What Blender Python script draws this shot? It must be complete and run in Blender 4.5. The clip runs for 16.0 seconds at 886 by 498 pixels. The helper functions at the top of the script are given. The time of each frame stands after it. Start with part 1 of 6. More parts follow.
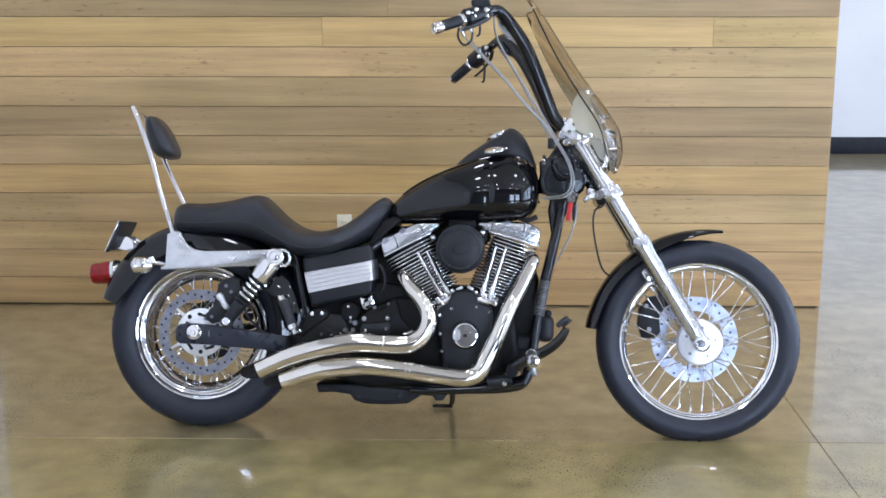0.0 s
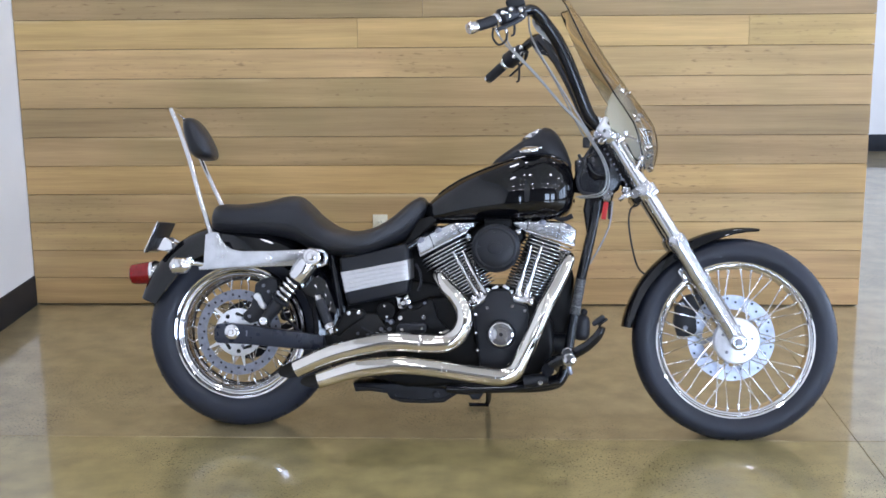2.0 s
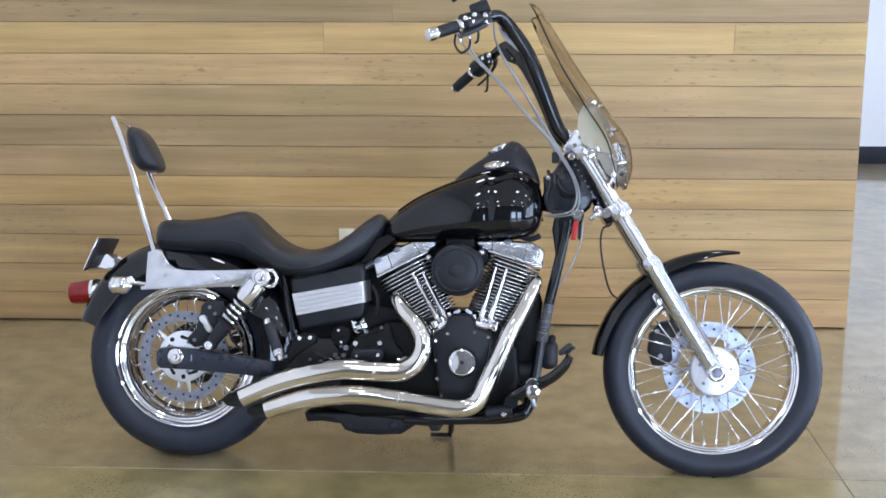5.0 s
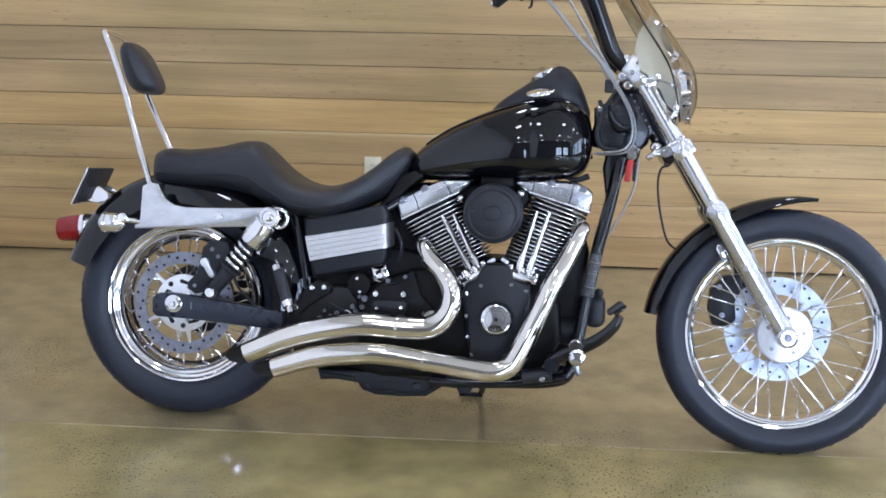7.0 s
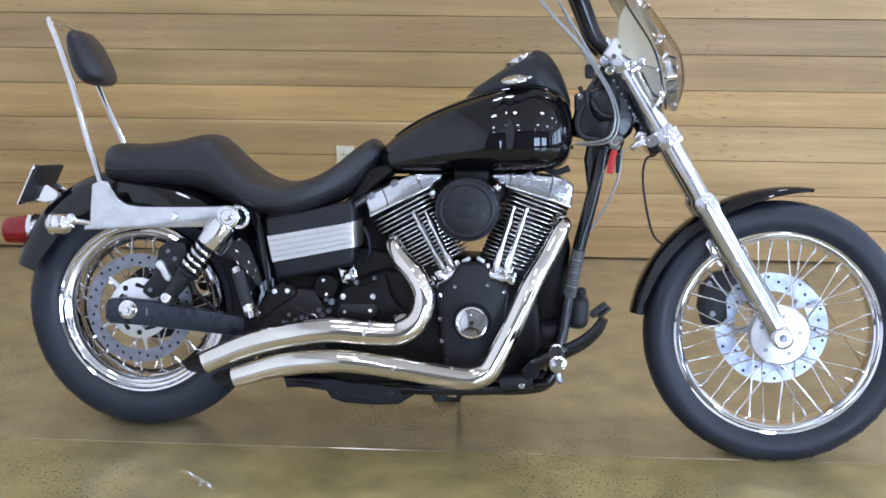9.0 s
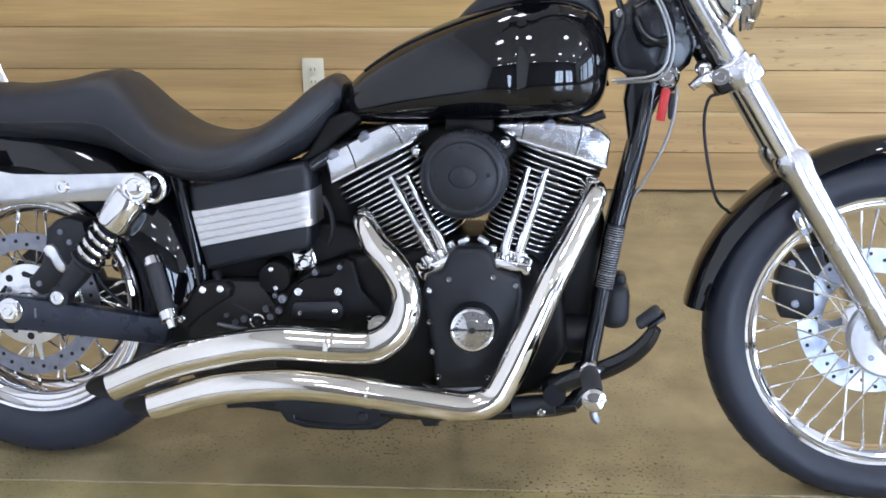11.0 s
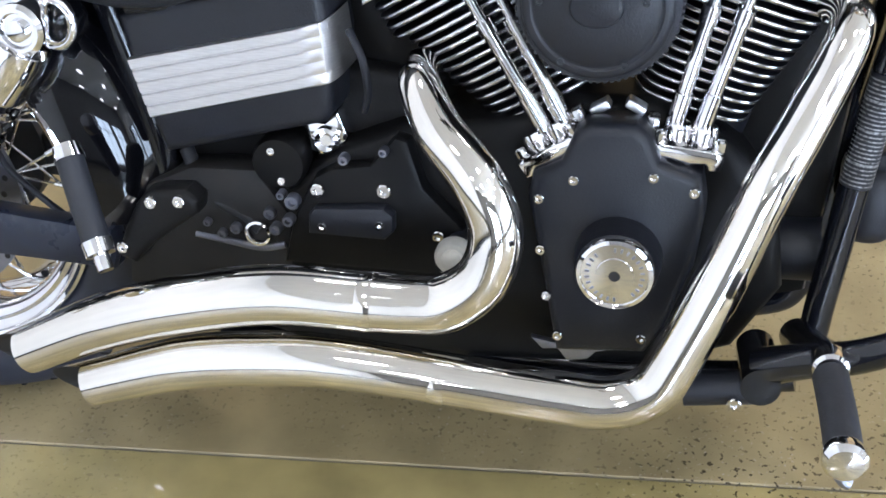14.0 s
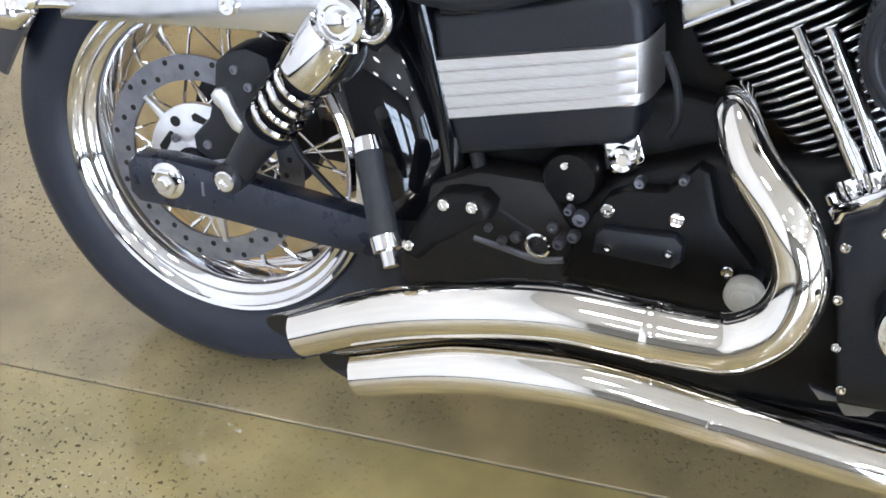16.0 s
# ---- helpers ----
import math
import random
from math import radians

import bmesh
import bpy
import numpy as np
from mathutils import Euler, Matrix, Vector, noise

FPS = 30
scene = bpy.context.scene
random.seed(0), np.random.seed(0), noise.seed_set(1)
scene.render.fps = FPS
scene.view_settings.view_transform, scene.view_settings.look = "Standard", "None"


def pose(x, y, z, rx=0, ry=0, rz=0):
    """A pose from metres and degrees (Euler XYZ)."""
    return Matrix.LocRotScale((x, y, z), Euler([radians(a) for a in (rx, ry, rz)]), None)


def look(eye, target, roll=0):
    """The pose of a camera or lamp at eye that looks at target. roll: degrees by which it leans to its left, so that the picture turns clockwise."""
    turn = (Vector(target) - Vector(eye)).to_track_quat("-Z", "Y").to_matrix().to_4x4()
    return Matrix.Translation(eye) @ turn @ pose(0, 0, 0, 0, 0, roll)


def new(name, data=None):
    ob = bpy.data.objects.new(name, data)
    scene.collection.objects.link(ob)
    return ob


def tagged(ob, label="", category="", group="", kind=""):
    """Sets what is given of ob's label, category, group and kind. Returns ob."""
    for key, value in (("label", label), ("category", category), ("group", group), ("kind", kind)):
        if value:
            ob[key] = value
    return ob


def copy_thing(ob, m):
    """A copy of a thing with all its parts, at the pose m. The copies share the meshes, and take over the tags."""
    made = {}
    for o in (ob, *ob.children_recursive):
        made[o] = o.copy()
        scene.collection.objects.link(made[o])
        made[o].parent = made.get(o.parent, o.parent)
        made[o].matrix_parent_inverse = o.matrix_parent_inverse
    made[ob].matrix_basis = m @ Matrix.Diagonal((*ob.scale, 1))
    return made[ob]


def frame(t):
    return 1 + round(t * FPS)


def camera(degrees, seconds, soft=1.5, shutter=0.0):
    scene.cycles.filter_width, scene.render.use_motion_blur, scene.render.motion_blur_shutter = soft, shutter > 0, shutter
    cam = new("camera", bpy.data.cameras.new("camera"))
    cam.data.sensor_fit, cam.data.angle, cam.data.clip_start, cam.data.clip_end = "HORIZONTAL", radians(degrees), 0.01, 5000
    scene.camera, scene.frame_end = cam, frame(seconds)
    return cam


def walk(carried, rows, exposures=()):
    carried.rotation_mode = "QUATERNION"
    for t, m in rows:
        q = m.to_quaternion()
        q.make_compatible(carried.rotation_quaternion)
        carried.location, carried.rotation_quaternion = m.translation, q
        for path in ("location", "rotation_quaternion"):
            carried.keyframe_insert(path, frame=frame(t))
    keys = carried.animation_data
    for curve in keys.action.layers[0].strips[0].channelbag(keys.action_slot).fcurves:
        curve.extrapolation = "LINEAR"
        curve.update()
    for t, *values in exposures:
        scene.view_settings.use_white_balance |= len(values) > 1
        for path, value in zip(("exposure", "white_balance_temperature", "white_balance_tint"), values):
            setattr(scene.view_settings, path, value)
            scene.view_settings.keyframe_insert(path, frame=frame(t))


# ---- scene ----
cam = camera(39.2, 16.0, 1.65)
PATH = [
    (0, (0.199, -0.015, 1.559), (0.164, 1.936, 1.118), -0.0),
    (0.5, (0.2, -0.02, 1.556), (0.153, 1.933, 1.126), -0.2),
    (1, (0.203, -0.021, 1.56), (0.146, 1.932, 1.134), -0.3),
    (1.5, (0.206, -0.023, 1.564), (0.137, 1.929, 1.133), -0.4),
    (2, (0.199, -0.03, 1.559), (0.107, 1.919, 1.119), -0.6),
    (2.5, (0.203, -0.033, 1.562), (0.117, 1.917, 1.126), -0.7),
    (3, (0.212, -0.048, 1.56), (0.162, 1.903, 1.126), -0.3),
    (3.2, (0.22, -0.06, 1.568), (0.182, 1.894, 1.142), -0.5),
    (5.3, (0.313, 0.308, 1.548), (0.226, 2.258, 1.111), 0.0),
    (5.5, (0.318, 0.34, 1.546), (0.242, 2.284, 1.081), -0.2),
    (6, (0.309, 0.441, 1.528), (0.198, 2.369, 1.007), 0.1),
    (6.5, (0.303, 0.603, 1.526), (0.143, 2.523, 0.988), 0.4),
    (7, (0.286, 0.736, 1.509), (0.147, 2.65, 0.945), 0.7),
    (7.5, (0.293, 0.807, 1.514), (0.163, 2.718, 0.939), 0.6),
    (8, (0.317, 0.905, 1.523), (0.173, 2.828, 0.992), 0.0),
    (8.5, (0.316, 0.944, 1.507), (0.196, 2.857, 0.935), 0.0),
    (9, (0.312, 0.963, 1.494), (0.193, 2.869, 0.899), 0.1),
    (9.2, (0.317, 1.017, 1.493), (0.204, 2.918, 0.882), -0.2),
    (11.3, (0.272, 2.028, 1.422), (0.157, 3.845, 0.595), -0.9),
    (11.5, (0.29, 2.148, 1.42), (0.142, 3.951, 0.567), -0.8),
    (12, (0.297, 2.363, 1.4), (0.15, 4.144, 0.503), -0.5),
    (12.5, (0.246, 2.597, 1.36), (0.122, 4.342, 0.392), -0.8),
    (13, (0.234, 2.775, 1.319), (0.106, 4.445, 0.227), -1.9),
    (13.5, (0.263, 2.885, 1.264), (0.068, 4.467, 0.056), -3.8),
    (14, (0.25, 2.913, 1.241), (-0.098, 4.42, -0.026), -6.8),
    (14.5, (0.237, 2.919, 1.244), (-0.243, 4.386, -0.028), -8.9),
    (15, (0.194, 2.919, 1.246), (-0.347, 4.358, -0.033), -8.9),
    (15.5, (0.141, 2.898, 1.236), (-0.425, 4.339, -0.03), -7.3),
    (16, (0.119, 2.916, 1.262), (-0.491, 4.351, 0.01), -6.3),
]
EXPOSURES = [(0.0, -0.04, 6020, 12), (9.2, 0.05, 5850, 12), (12.5, 0.42, 6150, 11), (13.5, 0.52, 6120, 10), (16.0, 0.45, 6400, 10)]
walk(cam, [(t, look(eye, target, roll)) for t, eye, target, roll in PATH], EXPOSURES)

# ---- light ----
world = bpy.data.worlds.new("daylight")
scene.world = world
world.use_nodes = True
wn = world.node_tree
sky = wn.nodes.new("ShaderNodeTexSky")
sky.sky_type = "NISHITA"
sky.sun_disc = False
sky.sun_elevation, sky.sun_rotation = radians(48), radians(200)
wn.links.new(sky.outputs[0], wn.nodes["Background"].inputs[0])
wn.nodes["Background"].inputs[1].default_value = 0.12
sun = new("sun", bpy.data.lights.new("sun", "SUN"))
sun.data.energy, sun.data.angle, sun.data.color = 2.5, radians(0.5), (1.0, 0.95, 0.88)
sun.matrix_world = look((0, 0, 20), (9.0, 15.0, 0.0))
EAST_POWER, SOUTH_POWER, LAMP_POWER = 185.0, 255.0, 28.0

# ---- materials ----


def material(name, colour, rough, metal=0.0, second=None, scale=6.0, bump=0.0, bump_scale=120.0, rough_var=0.0, coat=0.0, spec=0.5, stretch=(1, 1, 1), anis=0.0):
    m = bpy.data.materials.new(name)
    m.use_nodes = True
    nt = m.node_tree
    b = nt.nodes["Principled BSDF"]
    b.inputs["Base Color"].default_value = (*colour, 1)
    b.inputs["Roughness"].default_value = rough
    b.inputs["Metallic"].default_value = metal
    b.inputs["Specular IOR Level"].default_value = spec
    b.inputs["Coat Weight"].default_value = coat
    b.inputs["Coat Roughness"].default_value = 0.03
    b.inputs["Anisotropic"].default_value = anis
    co = nt.nodes.new("ShaderNodeTexCoord")
    mp = nt.nodes.new("ShaderNodeMapping")
    mp.inputs["Scale"].default_value = stretch
    nt.links.new(co.outputs["Object"], mp.inputs[0])
    n1 = nt.nodes.new("ShaderNodeTexNoise")
    n1.inputs["Scale"].default_value, n1.inputs["Detail"].default_value = scale, 6
    nt.links.new(mp.outputs[0], n1.inputs["Vector"])
    if second:
        mix = nt.nodes.new("ShaderNodeMix")
        mix.data_type = "RGBA"
        mix.inputs[6].default_value, mix.inputs[7].default_value = (*colour, 1), (*second, 1)
        ramp = nt.nodes.new("ShaderNodeMapRange")
        ramp.inputs[1].default_value, ramp.inputs[2].default_value = 0.35, 0.68
        nt.links.new(n1.outputs[0], ramp.inputs[0])
        nt.links.new(ramp.outputs[0], mix.inputs[0])
        nt.links.new(mix.outputs[2], b.inputs["Base Color"])
    if rough_var:
        rr = nt.nodes.new("ShaderNodeMapRange")
        rr.inputs[1].default_value, rr.inputs[2].default_value = 0.3, 0.7
        rr.inputs[3].default_value, rr.inputs[4].default_value = max(rough - rough_var, 0.01), rough + rough_var
        nt.links.new(n1.outputs[0], rr.inputs[0])
        nt.links.new(rr.outputs[0], b.inputs["Roughness"])
    if bump:
        n2 = nt.nodes.new("ShaderNodeTexNoise")
        n2.inputs["Scale"].default_value, n2.inputs["Detail"].default_value = bump_scale, 4
        nt.links.new(mp.outputs[0], n2.inputs["Vector"])
        bp = nt.nodes.new("ShaderNodeBump")
        bp.inputs["Strength"].default_value, bp.inputs["Distance"].default_value = bump, 0.002
        nt.links.new(n2.outputs[0], bp.inputs["Height"])
        nt.links.new(bp.outputs[0], b.inputs["Normal"])
    return m


def glow(name, colour, strength):
    m = bpy.data.materials.new(name)
    m.use_nodes = True
    b = m.node_tree.nodes["Principled BSDF"]
    b.inputs["Base Color"].default_value = (0.8, 0.8, 0.8, 1)
    b.inputs["Emission Color"].default_value = (*colour, 1)
    b.inputs["Emission Strength"].default_value = strength
    return m


def clear_sheet(name, tint, gloss=1.0, ior=1.45):
    """A thin clear sheet: tinted see-through with a mirror gloss by Fresnel."""
    m = bpy.data.materials.new(name)
    m.use_nodes = True
    nt = m.node_tree
    nt.nodes.remove(nt.nodes["Principled BSDF"])
    out = nt.nodes["Material Output"]
    tr, gl, mx, fr = (nt.nodes.new(k) for k in ("ShaderNodeBsdfTransparent", "ShaderNodeBsdfGlossy", "ShaderNodeMixShader", "ShaderNodeFresnel"))
    tr.inputs[0].default_value = (*tint, 1)
    gl.inputs["Roughness"].default_value = 0.02
    gl.inputs["Color"].default_value = (gloss, gloss, gloss, 1)
    fr.inputs[0].default_value = ior
    nt.links.new(fr.outputs[0], mx.inputs[0])
    nt.links.new(tr.outputs[0], mx.inputs[1])
    nt.links.new(gl.outputs[0], mx.inputs[2])
    nt.links.new(mx.outputs[0], out.inputs[0])
    return m


def cedar_material():
    m = bpy.data.materials.new("cedar")
    m.use_nodes = True
    nt = m.node_tree
    N, L = nt.nodes.new, nt.links.new
    b = nt.nodes["Principled BSDF"]
    b.inputs["Roughness"].default_value = 0.5
    b.inputs["Coat Weight"].default_value = 0.12
    b.inputs["Coat Roughness"].default_value = 0.35
    info, co = N("ShaderNodeObjectInfo"), N("ShaderNodeTexCoord")
    off = N("ShaderNodeVectorMath")
    off.operation = "MULTIPLY_ADD"
    off.inputs[1].default_value = (37.0, 11.0, 53.0)
    L(info.outputs["Random"], off.inputs[0])
    L(co.outputs["Object"], off.inputs[2])
    fine, broad, swirl = N("ShaderNodeMapping"), N("ShaderNodeMapping"), N("ShaderNodeMapping")
    fine.inputs["Scale"].default_value = (1.6, 30, 60)
    broad.inputs["Scale"].default_value = (0.7, 5, 11)
    swirl.inputs["Scale"].default_value = (0.4, 3, 5)
    for k in (fine, broad, swirl):
        L(off.outputs[0], k.inputs[0])
    nf, nb, wv = N("ShaderNodeTexNoise"), N("ShaderNodeTexNoise"), N("ShaderNodeTexWave")
    nf.inputs["Scale"].default_value, nf.inputs["Detail"].default_value = 3.0, 6
    nb.inputs["Scale"].default_value, nb.inputs["Detail"].default_value = 1.0, 3
    wv.bands_direction = "Z"
    wv.inputs["Scale"].default_value, wv.inputs["Distortion"].default_value = 0.9, 12.0
    wv.inputs["Detail"].default_value, wv.inputs["Detail Scale"].default_value = 3, 0.7
    L(fine.outputs[0], nf.inputs["Vector"])
    L(broad.outputs[0], nb.inputs["Vector"])
    L(swirl.outputs[0], wv.inputs["Vector"])
    # tone of the board times grain
    ramp = N("ShaderNodeValToRGB")
    ramp.color_ramp.elements[0].position, ramp.color_ramp.elements[0].color = 0.32, (0.70, 0.66, 0.60, 1)
    ramp.color_ramp.elements[1].position, ramp.color_ramp.elements[1].color = 0.74, (1.18, 1.18, 1.14, 1)
    add = N("ShaderNodeMath")
    add.operation = "MULTIPLY_ADD"
    add.inputs[1].default_value = 0.62
    L(nb.outputs[0], add.inputs[0])
    half = N("ShaderNodeMath")
    half.operation = "MULTIPLY"
    half.inputs[1].default_value = 0.36
    L(nf.outputs[0], half.inputs[0])
    L(half.outputs[0], add.inputs[2])
    add2 = N("ShaderNodeMath")
    add2.operation = "MULTIPLY_ADD"
    add2.inputs[1].default_value = 0.09
    L(wv.outputs["Fac"], add2.inputs[0])
    L(add.outputs[0], add2.inputs[2])
    L(add2.outputs[0], ramp.inputs[0])
    mul = N("ShaderNodeMix")
    mul.data_type, mul.blend_type = "RGBA", "MULTIPLY"
    mul.inputs[0].default_value = 1.0
    L(info.outputs["Color"], mul.inputs[6])
    L(ramp.outputs[0], mul.inputs[7])
    patch, pr, pm = N("ShaderNodeTexNoise"), N("ShaderNodeValToRGB"), N("ShaderNodeMix")
    patch.inputs["Scale"].default_value, patch.inputs["Detail"].default_value = 1.4, 3
    L(off.outputs[0], patch.inputs["Vector"])
    pr.color_ramp.elements[0].position, pr.color_ramp.elements[0].color = 0.35, (0.86, 0.88, 0.82, 1)
    pr.color_ramp.elements[1].position, pr.color_ramp.elements[1].color = 0.65, (1.08, 1.06, 1.06, 1)
    L(patch.outputs[0], pr.inputs[0])
    pm.data_type, pm.blend_type = "RGBA", "MULTIPLY"
    pm.inputs[0].default_value = 1.0
    L(mul.outputs[2], pm.inputs[6])
    L(pr.outputs[0], pm.inputs[7])
    # pale sapwood along the upper edge of some boards
    sep, edge, run, sel, sap, fac = N("ShaderNodeSeparateXYZ"), N("ShaderNodeMapRange"), N("ShaderNodeTexNoise"), N("ShaderNodeMapRange"), N("ShaderNodeMix"), N("ShaderNodeMath")
    L(co.outputs["Object"], sep.inputs[0])
    edge.inputs[1].default_value, edge.inputs[2].default_value = 0.117, 0.131
    L(sep.outputs[2], edge.inputs[0])
    run.inputs["Scale"].default_value, run.inputs["Detail"].default_value = 0.8, 2
    L(off.outputs[0], run.inputs["Vector"])
    sel.inputs[1].default_value, sel.inputs[2].default_value = 0.60, 0.68
    L(run.outputs[0], sel.inputs[0])
    fac.operation = "MULTIPLY"
    L(edge.outputs[0], fac.inputs[0])
    L(sel.outputs[0], fac.inputs[1])
    sap.data_type = "RGBA"
    sap.inputs[7].default_value = (0.66, 0.50, 0.26, 1)
    L(fac.outputs[0], sap.inputs[0])
    L(pm.outputs[2], sap.inputs[6])
    # short dark flecks in patches along some boards
    speck, spot, where, zone, dark, amount = N("ShaderNodeMapping"), N("ShaderNodeTexNoise"), N("ShaderNodeTexNoise"), N("ShaderNodeMapRange"), N("ShaderNodeMapRange"), N("ShaderNodeMath")
    speck.inputs["Scale"].default_value = (9, 20, 42)
    L(off.outputs[0], speck.inputs[0])
    spot.inputs["Scale"].default_value, spot.inputs["Detail"].default_value = 2.4, 2
    L(speck.outputs[0], spot.inputs["Vector"])
    where.inputs["Scale"].default_value, where.inputs["Detail"].default_value = 1.1, 1
    L(off.outputs[0], where.inputs["Vector"])
    zone.inputs[1].default_value, zone.inputs[2].default_value = 0.54, 0.66
    L(where.outputs[0], zone.inputs[0])
    dark.inputs[1].default_value, dark.inputs[2].default_value, dark.inputs[4].default_value = 0.62, 0.74, 0.65
    L(spot.outputs[0], dark.inputs[0])
    amount.operation = "MULTIPLY"
    L(zone.outputs[0], amount.inputs[0])
    L(dark.outputs[0], amount.inputs[1])
    fleck = N("ShaderNodeMix")
    fleck.data_type = "RGBA"
    fleck.inputs[7].default_value = (0.16, 0.085, 0.035, 1)
    L(amount.outputs[0], fleck.inputs[0])
    L(sap.outputs[2], fleck.inputs[6])
    L(fleck.outputs[2], b.inputs["Base Color"])
    bp = N("ShaderNodeBump")
    bp.inputs["Strength"].default_value, bp.inputs["Distance"].default_value = 0.12, 0.001
    L(nf.outputs[0], bp.inputs["Height"])
    L(bp.outputs[0], b.inputs["Normal"])
    return m


def concrete_material():
    """Polished, sealed concrete: cloudy olive brown with dark and pale aggregate."""
    m = bpy.data.materials.new("polished_concrete")
    m.use_nodes = True
    nt = m.node_tree
    N, L = nt.nodes.new, nt.links.new
    b = nt.nodes["Principled BSDF"]
    b.inputs["Roughness"].default_value = 0.32
    b.inputs["Coat Weight"].default_value = 1.0
    b.inputs["Coat Roughness"].default_value = 0.07
    b.inputs["Coat IOR"].default_value = 1.45
    co = N("ShaderNodeTexCoord")
    cloud, mid, grit, pale, wear = (N("ShaderNodeTexNoise") for _ in range(5))
    for n, s, d in ((cloud, 1.3, 5), (mid, 9, 5), (wear, 1.5, 6)):
        n.inputs["Scale"].default_value, n.inputs["Detail"].default_value = s, d
        L(co.outputs["Object"], n.inputs["Vector"])
    for n, sc, d in ((grit, 128.0, 3.0), (pale, 150.0, 4.0)):
        n.inputs["Scale"].default_value, n.inputs["Detail"].default_value = sc, d
        L(co.outputs["Object"], n.inputs["Vector"])
    c1 = N("ShaderNodeMix")
    c1.data_type = "RGBA"
    c1.inputs[6].default_value, c1.inputs[7].default_value = (0.275, 0.218, 0.084, 1), (0.352, 0.285, 0.118, 1)
    r1 = N("ShaderNodeMapRange")
    r1.inputs[1].default_value, r1.inputs[2].default_value = 0.34, 0.66
    L(cloud.outputs[0], r1.inputs[0])
    L(r1.outputs[0], c1.inputs[0])
    c2 = N("ShaderNodeMix")
    c2.data_type, c2.blend_type = "RGBA", "MULTIPLY"
    c2.inputs[0].default_value = 0.75
    rm = N("ShaderNodeMapRange")
    rm.inputs[1].default_value, rm.inputs[2].default_value, rm.inputs[3].default_value, rm.inputs[4].default_value = 0.3, 0.7, 0.65, 1.3
    L(mid.outputs[0], rm.inputs[0])
    L(c1.outputs[2], c2.inputs[6])
    L(rm.outputs[0], c2.inputs[7])
    # specks show where the surface is worn open
    gate = N("ShaderNodeMapRange")
    gate.inputs[1].default_value, gate.inputs[2].default_value = 0.44, 0.60
    L(wear.outputs[0], gate.inputs[0])
    last = c2.outputs[2]
    for v, lo, hi, colour in ((grit, 0.605, 0.63, (0.018, 0.014, 0.009, 1)), (pale, 0.63, 0.70, (0.48, 0.42, 0.28, 1))):
        near = N("ShaderNodeMapRange")
        near.inputs[1].default_value, near.inputs[2].default_value, near.inputs[3].default_value, near.inputs[4].default_value = lo, hi, 0.0, 0.88
        L(v.outputs[0], near.inputs[0])
        f2 = N("ShaderNodeMath")
        f2.operation = "MULTIPLY"
        L(near.outputs[0], f2.inputs[0])
        L(gate.outputs[0], f2.inputs[1])
        if v is grit:
            # the sealer does not bridge the open pits
            dry = N("ShaderNodeMath")
            dry.operation = "SUBTRACT"
            dry.inputs[0].default_value = 1.0
            L(f2.outputs[0], dry.inputs[1])
            L(dry.outputs[0], b.inputs["Coat Weight"])
            half = N("ShaderNodeMath")
            half.operation = "MULTIPLY"
            half.inputs[1].default_value = 0.5
            L(dry.outputs[0], half.inputs[0])
            L(half.outputs[0], b.inputs["Specular IOR Level"])
        mx = N("ShaderNodeMix")
        mx.data_type = "RGBA"
        mx.inputs[7].default_value = colour
        L(f2.outputs[0], mx.inputs[0])
        L(last, mx.inputs[6])
        last = mx.outputs[2]
    slab_sheen, toned = N("ShaderNodeObjectInfo"), N("ShaderNodeMix")
    toned.data_type, toned.blend_type = "RGBA", "MULTIPLY"
    toned.inputs[0].default_value = 1.0
    L(last, toned.inputs[6])
    L(slab_sheen.outputs["Color"], toned.inputs[7])
    L(toned.outputs[2], b.inputs["Base Color"])
    rr = N("ShaderNodeMapRange")
    rr.inputs[1].default_value, rr.inputs[2].default_value, rr.inputs[3].default_value, rr.inputs[4].default_value = 0.3, 0.7, 0.03, 0.09
    L(mid.outputs[0], rr.inputs[0])
    L(rr.outputs[0], b.inputs["Coat Roughness"])
    bp = N("ShaderNodeBump")
    bp.inputs["Strength"].default_value, bp.inputs["Distance"].default_value = 0.05, 0.002
    L(cloud.outputs[0], bp.inputs["Height"])
    L(bp.outputs[0], b.inputs["Coat Normal"])
    return m


WHITE = material("white_wall_paint", (0.76, 0.755, 0.745), 0.6, second=(0.70, 0.695, 0.685), scale=1.5, bump=0.15, bump_scale=180)
# for the unseen south wall: dark to weaken fill and darken reflections
GREY = material("unseen_wall_grey", (0.215, 0.21, 0.205), 0.6, second=(0.18, 0.176, 0.172), scale=1.5, bump=0.15, bump_scale=180)
CEIL = material("ceiling_paint", (0.69, 0.68, 0.665), 0.8, second=(0.64, 0.63, 0.615), scale=2.0)
BASE = material("black_vinyl_base", (0.008, 0.010, 0.015), 0.55, spec=0.25, second=(0.014, 0.016, 0.021), scale=9)
CEDAR, CONCRETE = cedar_material(), concrete_material()
JOINT = material("joint_filler", (0.20, 0.18, 0.13), 0.7, second=(0.12, 0.11, 0.09), scale=14)
GAP = material("board_gap", (0.05, 0.034, 0.02), 0.9, second=(0.035, 0.024, 0.014))
ALLOY_FRAME = material("anodised_frame", (0.10, 0.10, 0.11), 0.4, metal=0.7, second=(0.08, 0.08, 0.09))
PLASTIC = material("ivory_plastic", (0.74, 0.70, 0.53), 0.4, second=(0.70, 0.66, 0.50))
LAMP = glow("lamp_glow", (0.96, 0.955, 1.02), LAMP_POWER)
GLASS = clear_sheet("window_glass", (0.95, 0.97, 0.97))
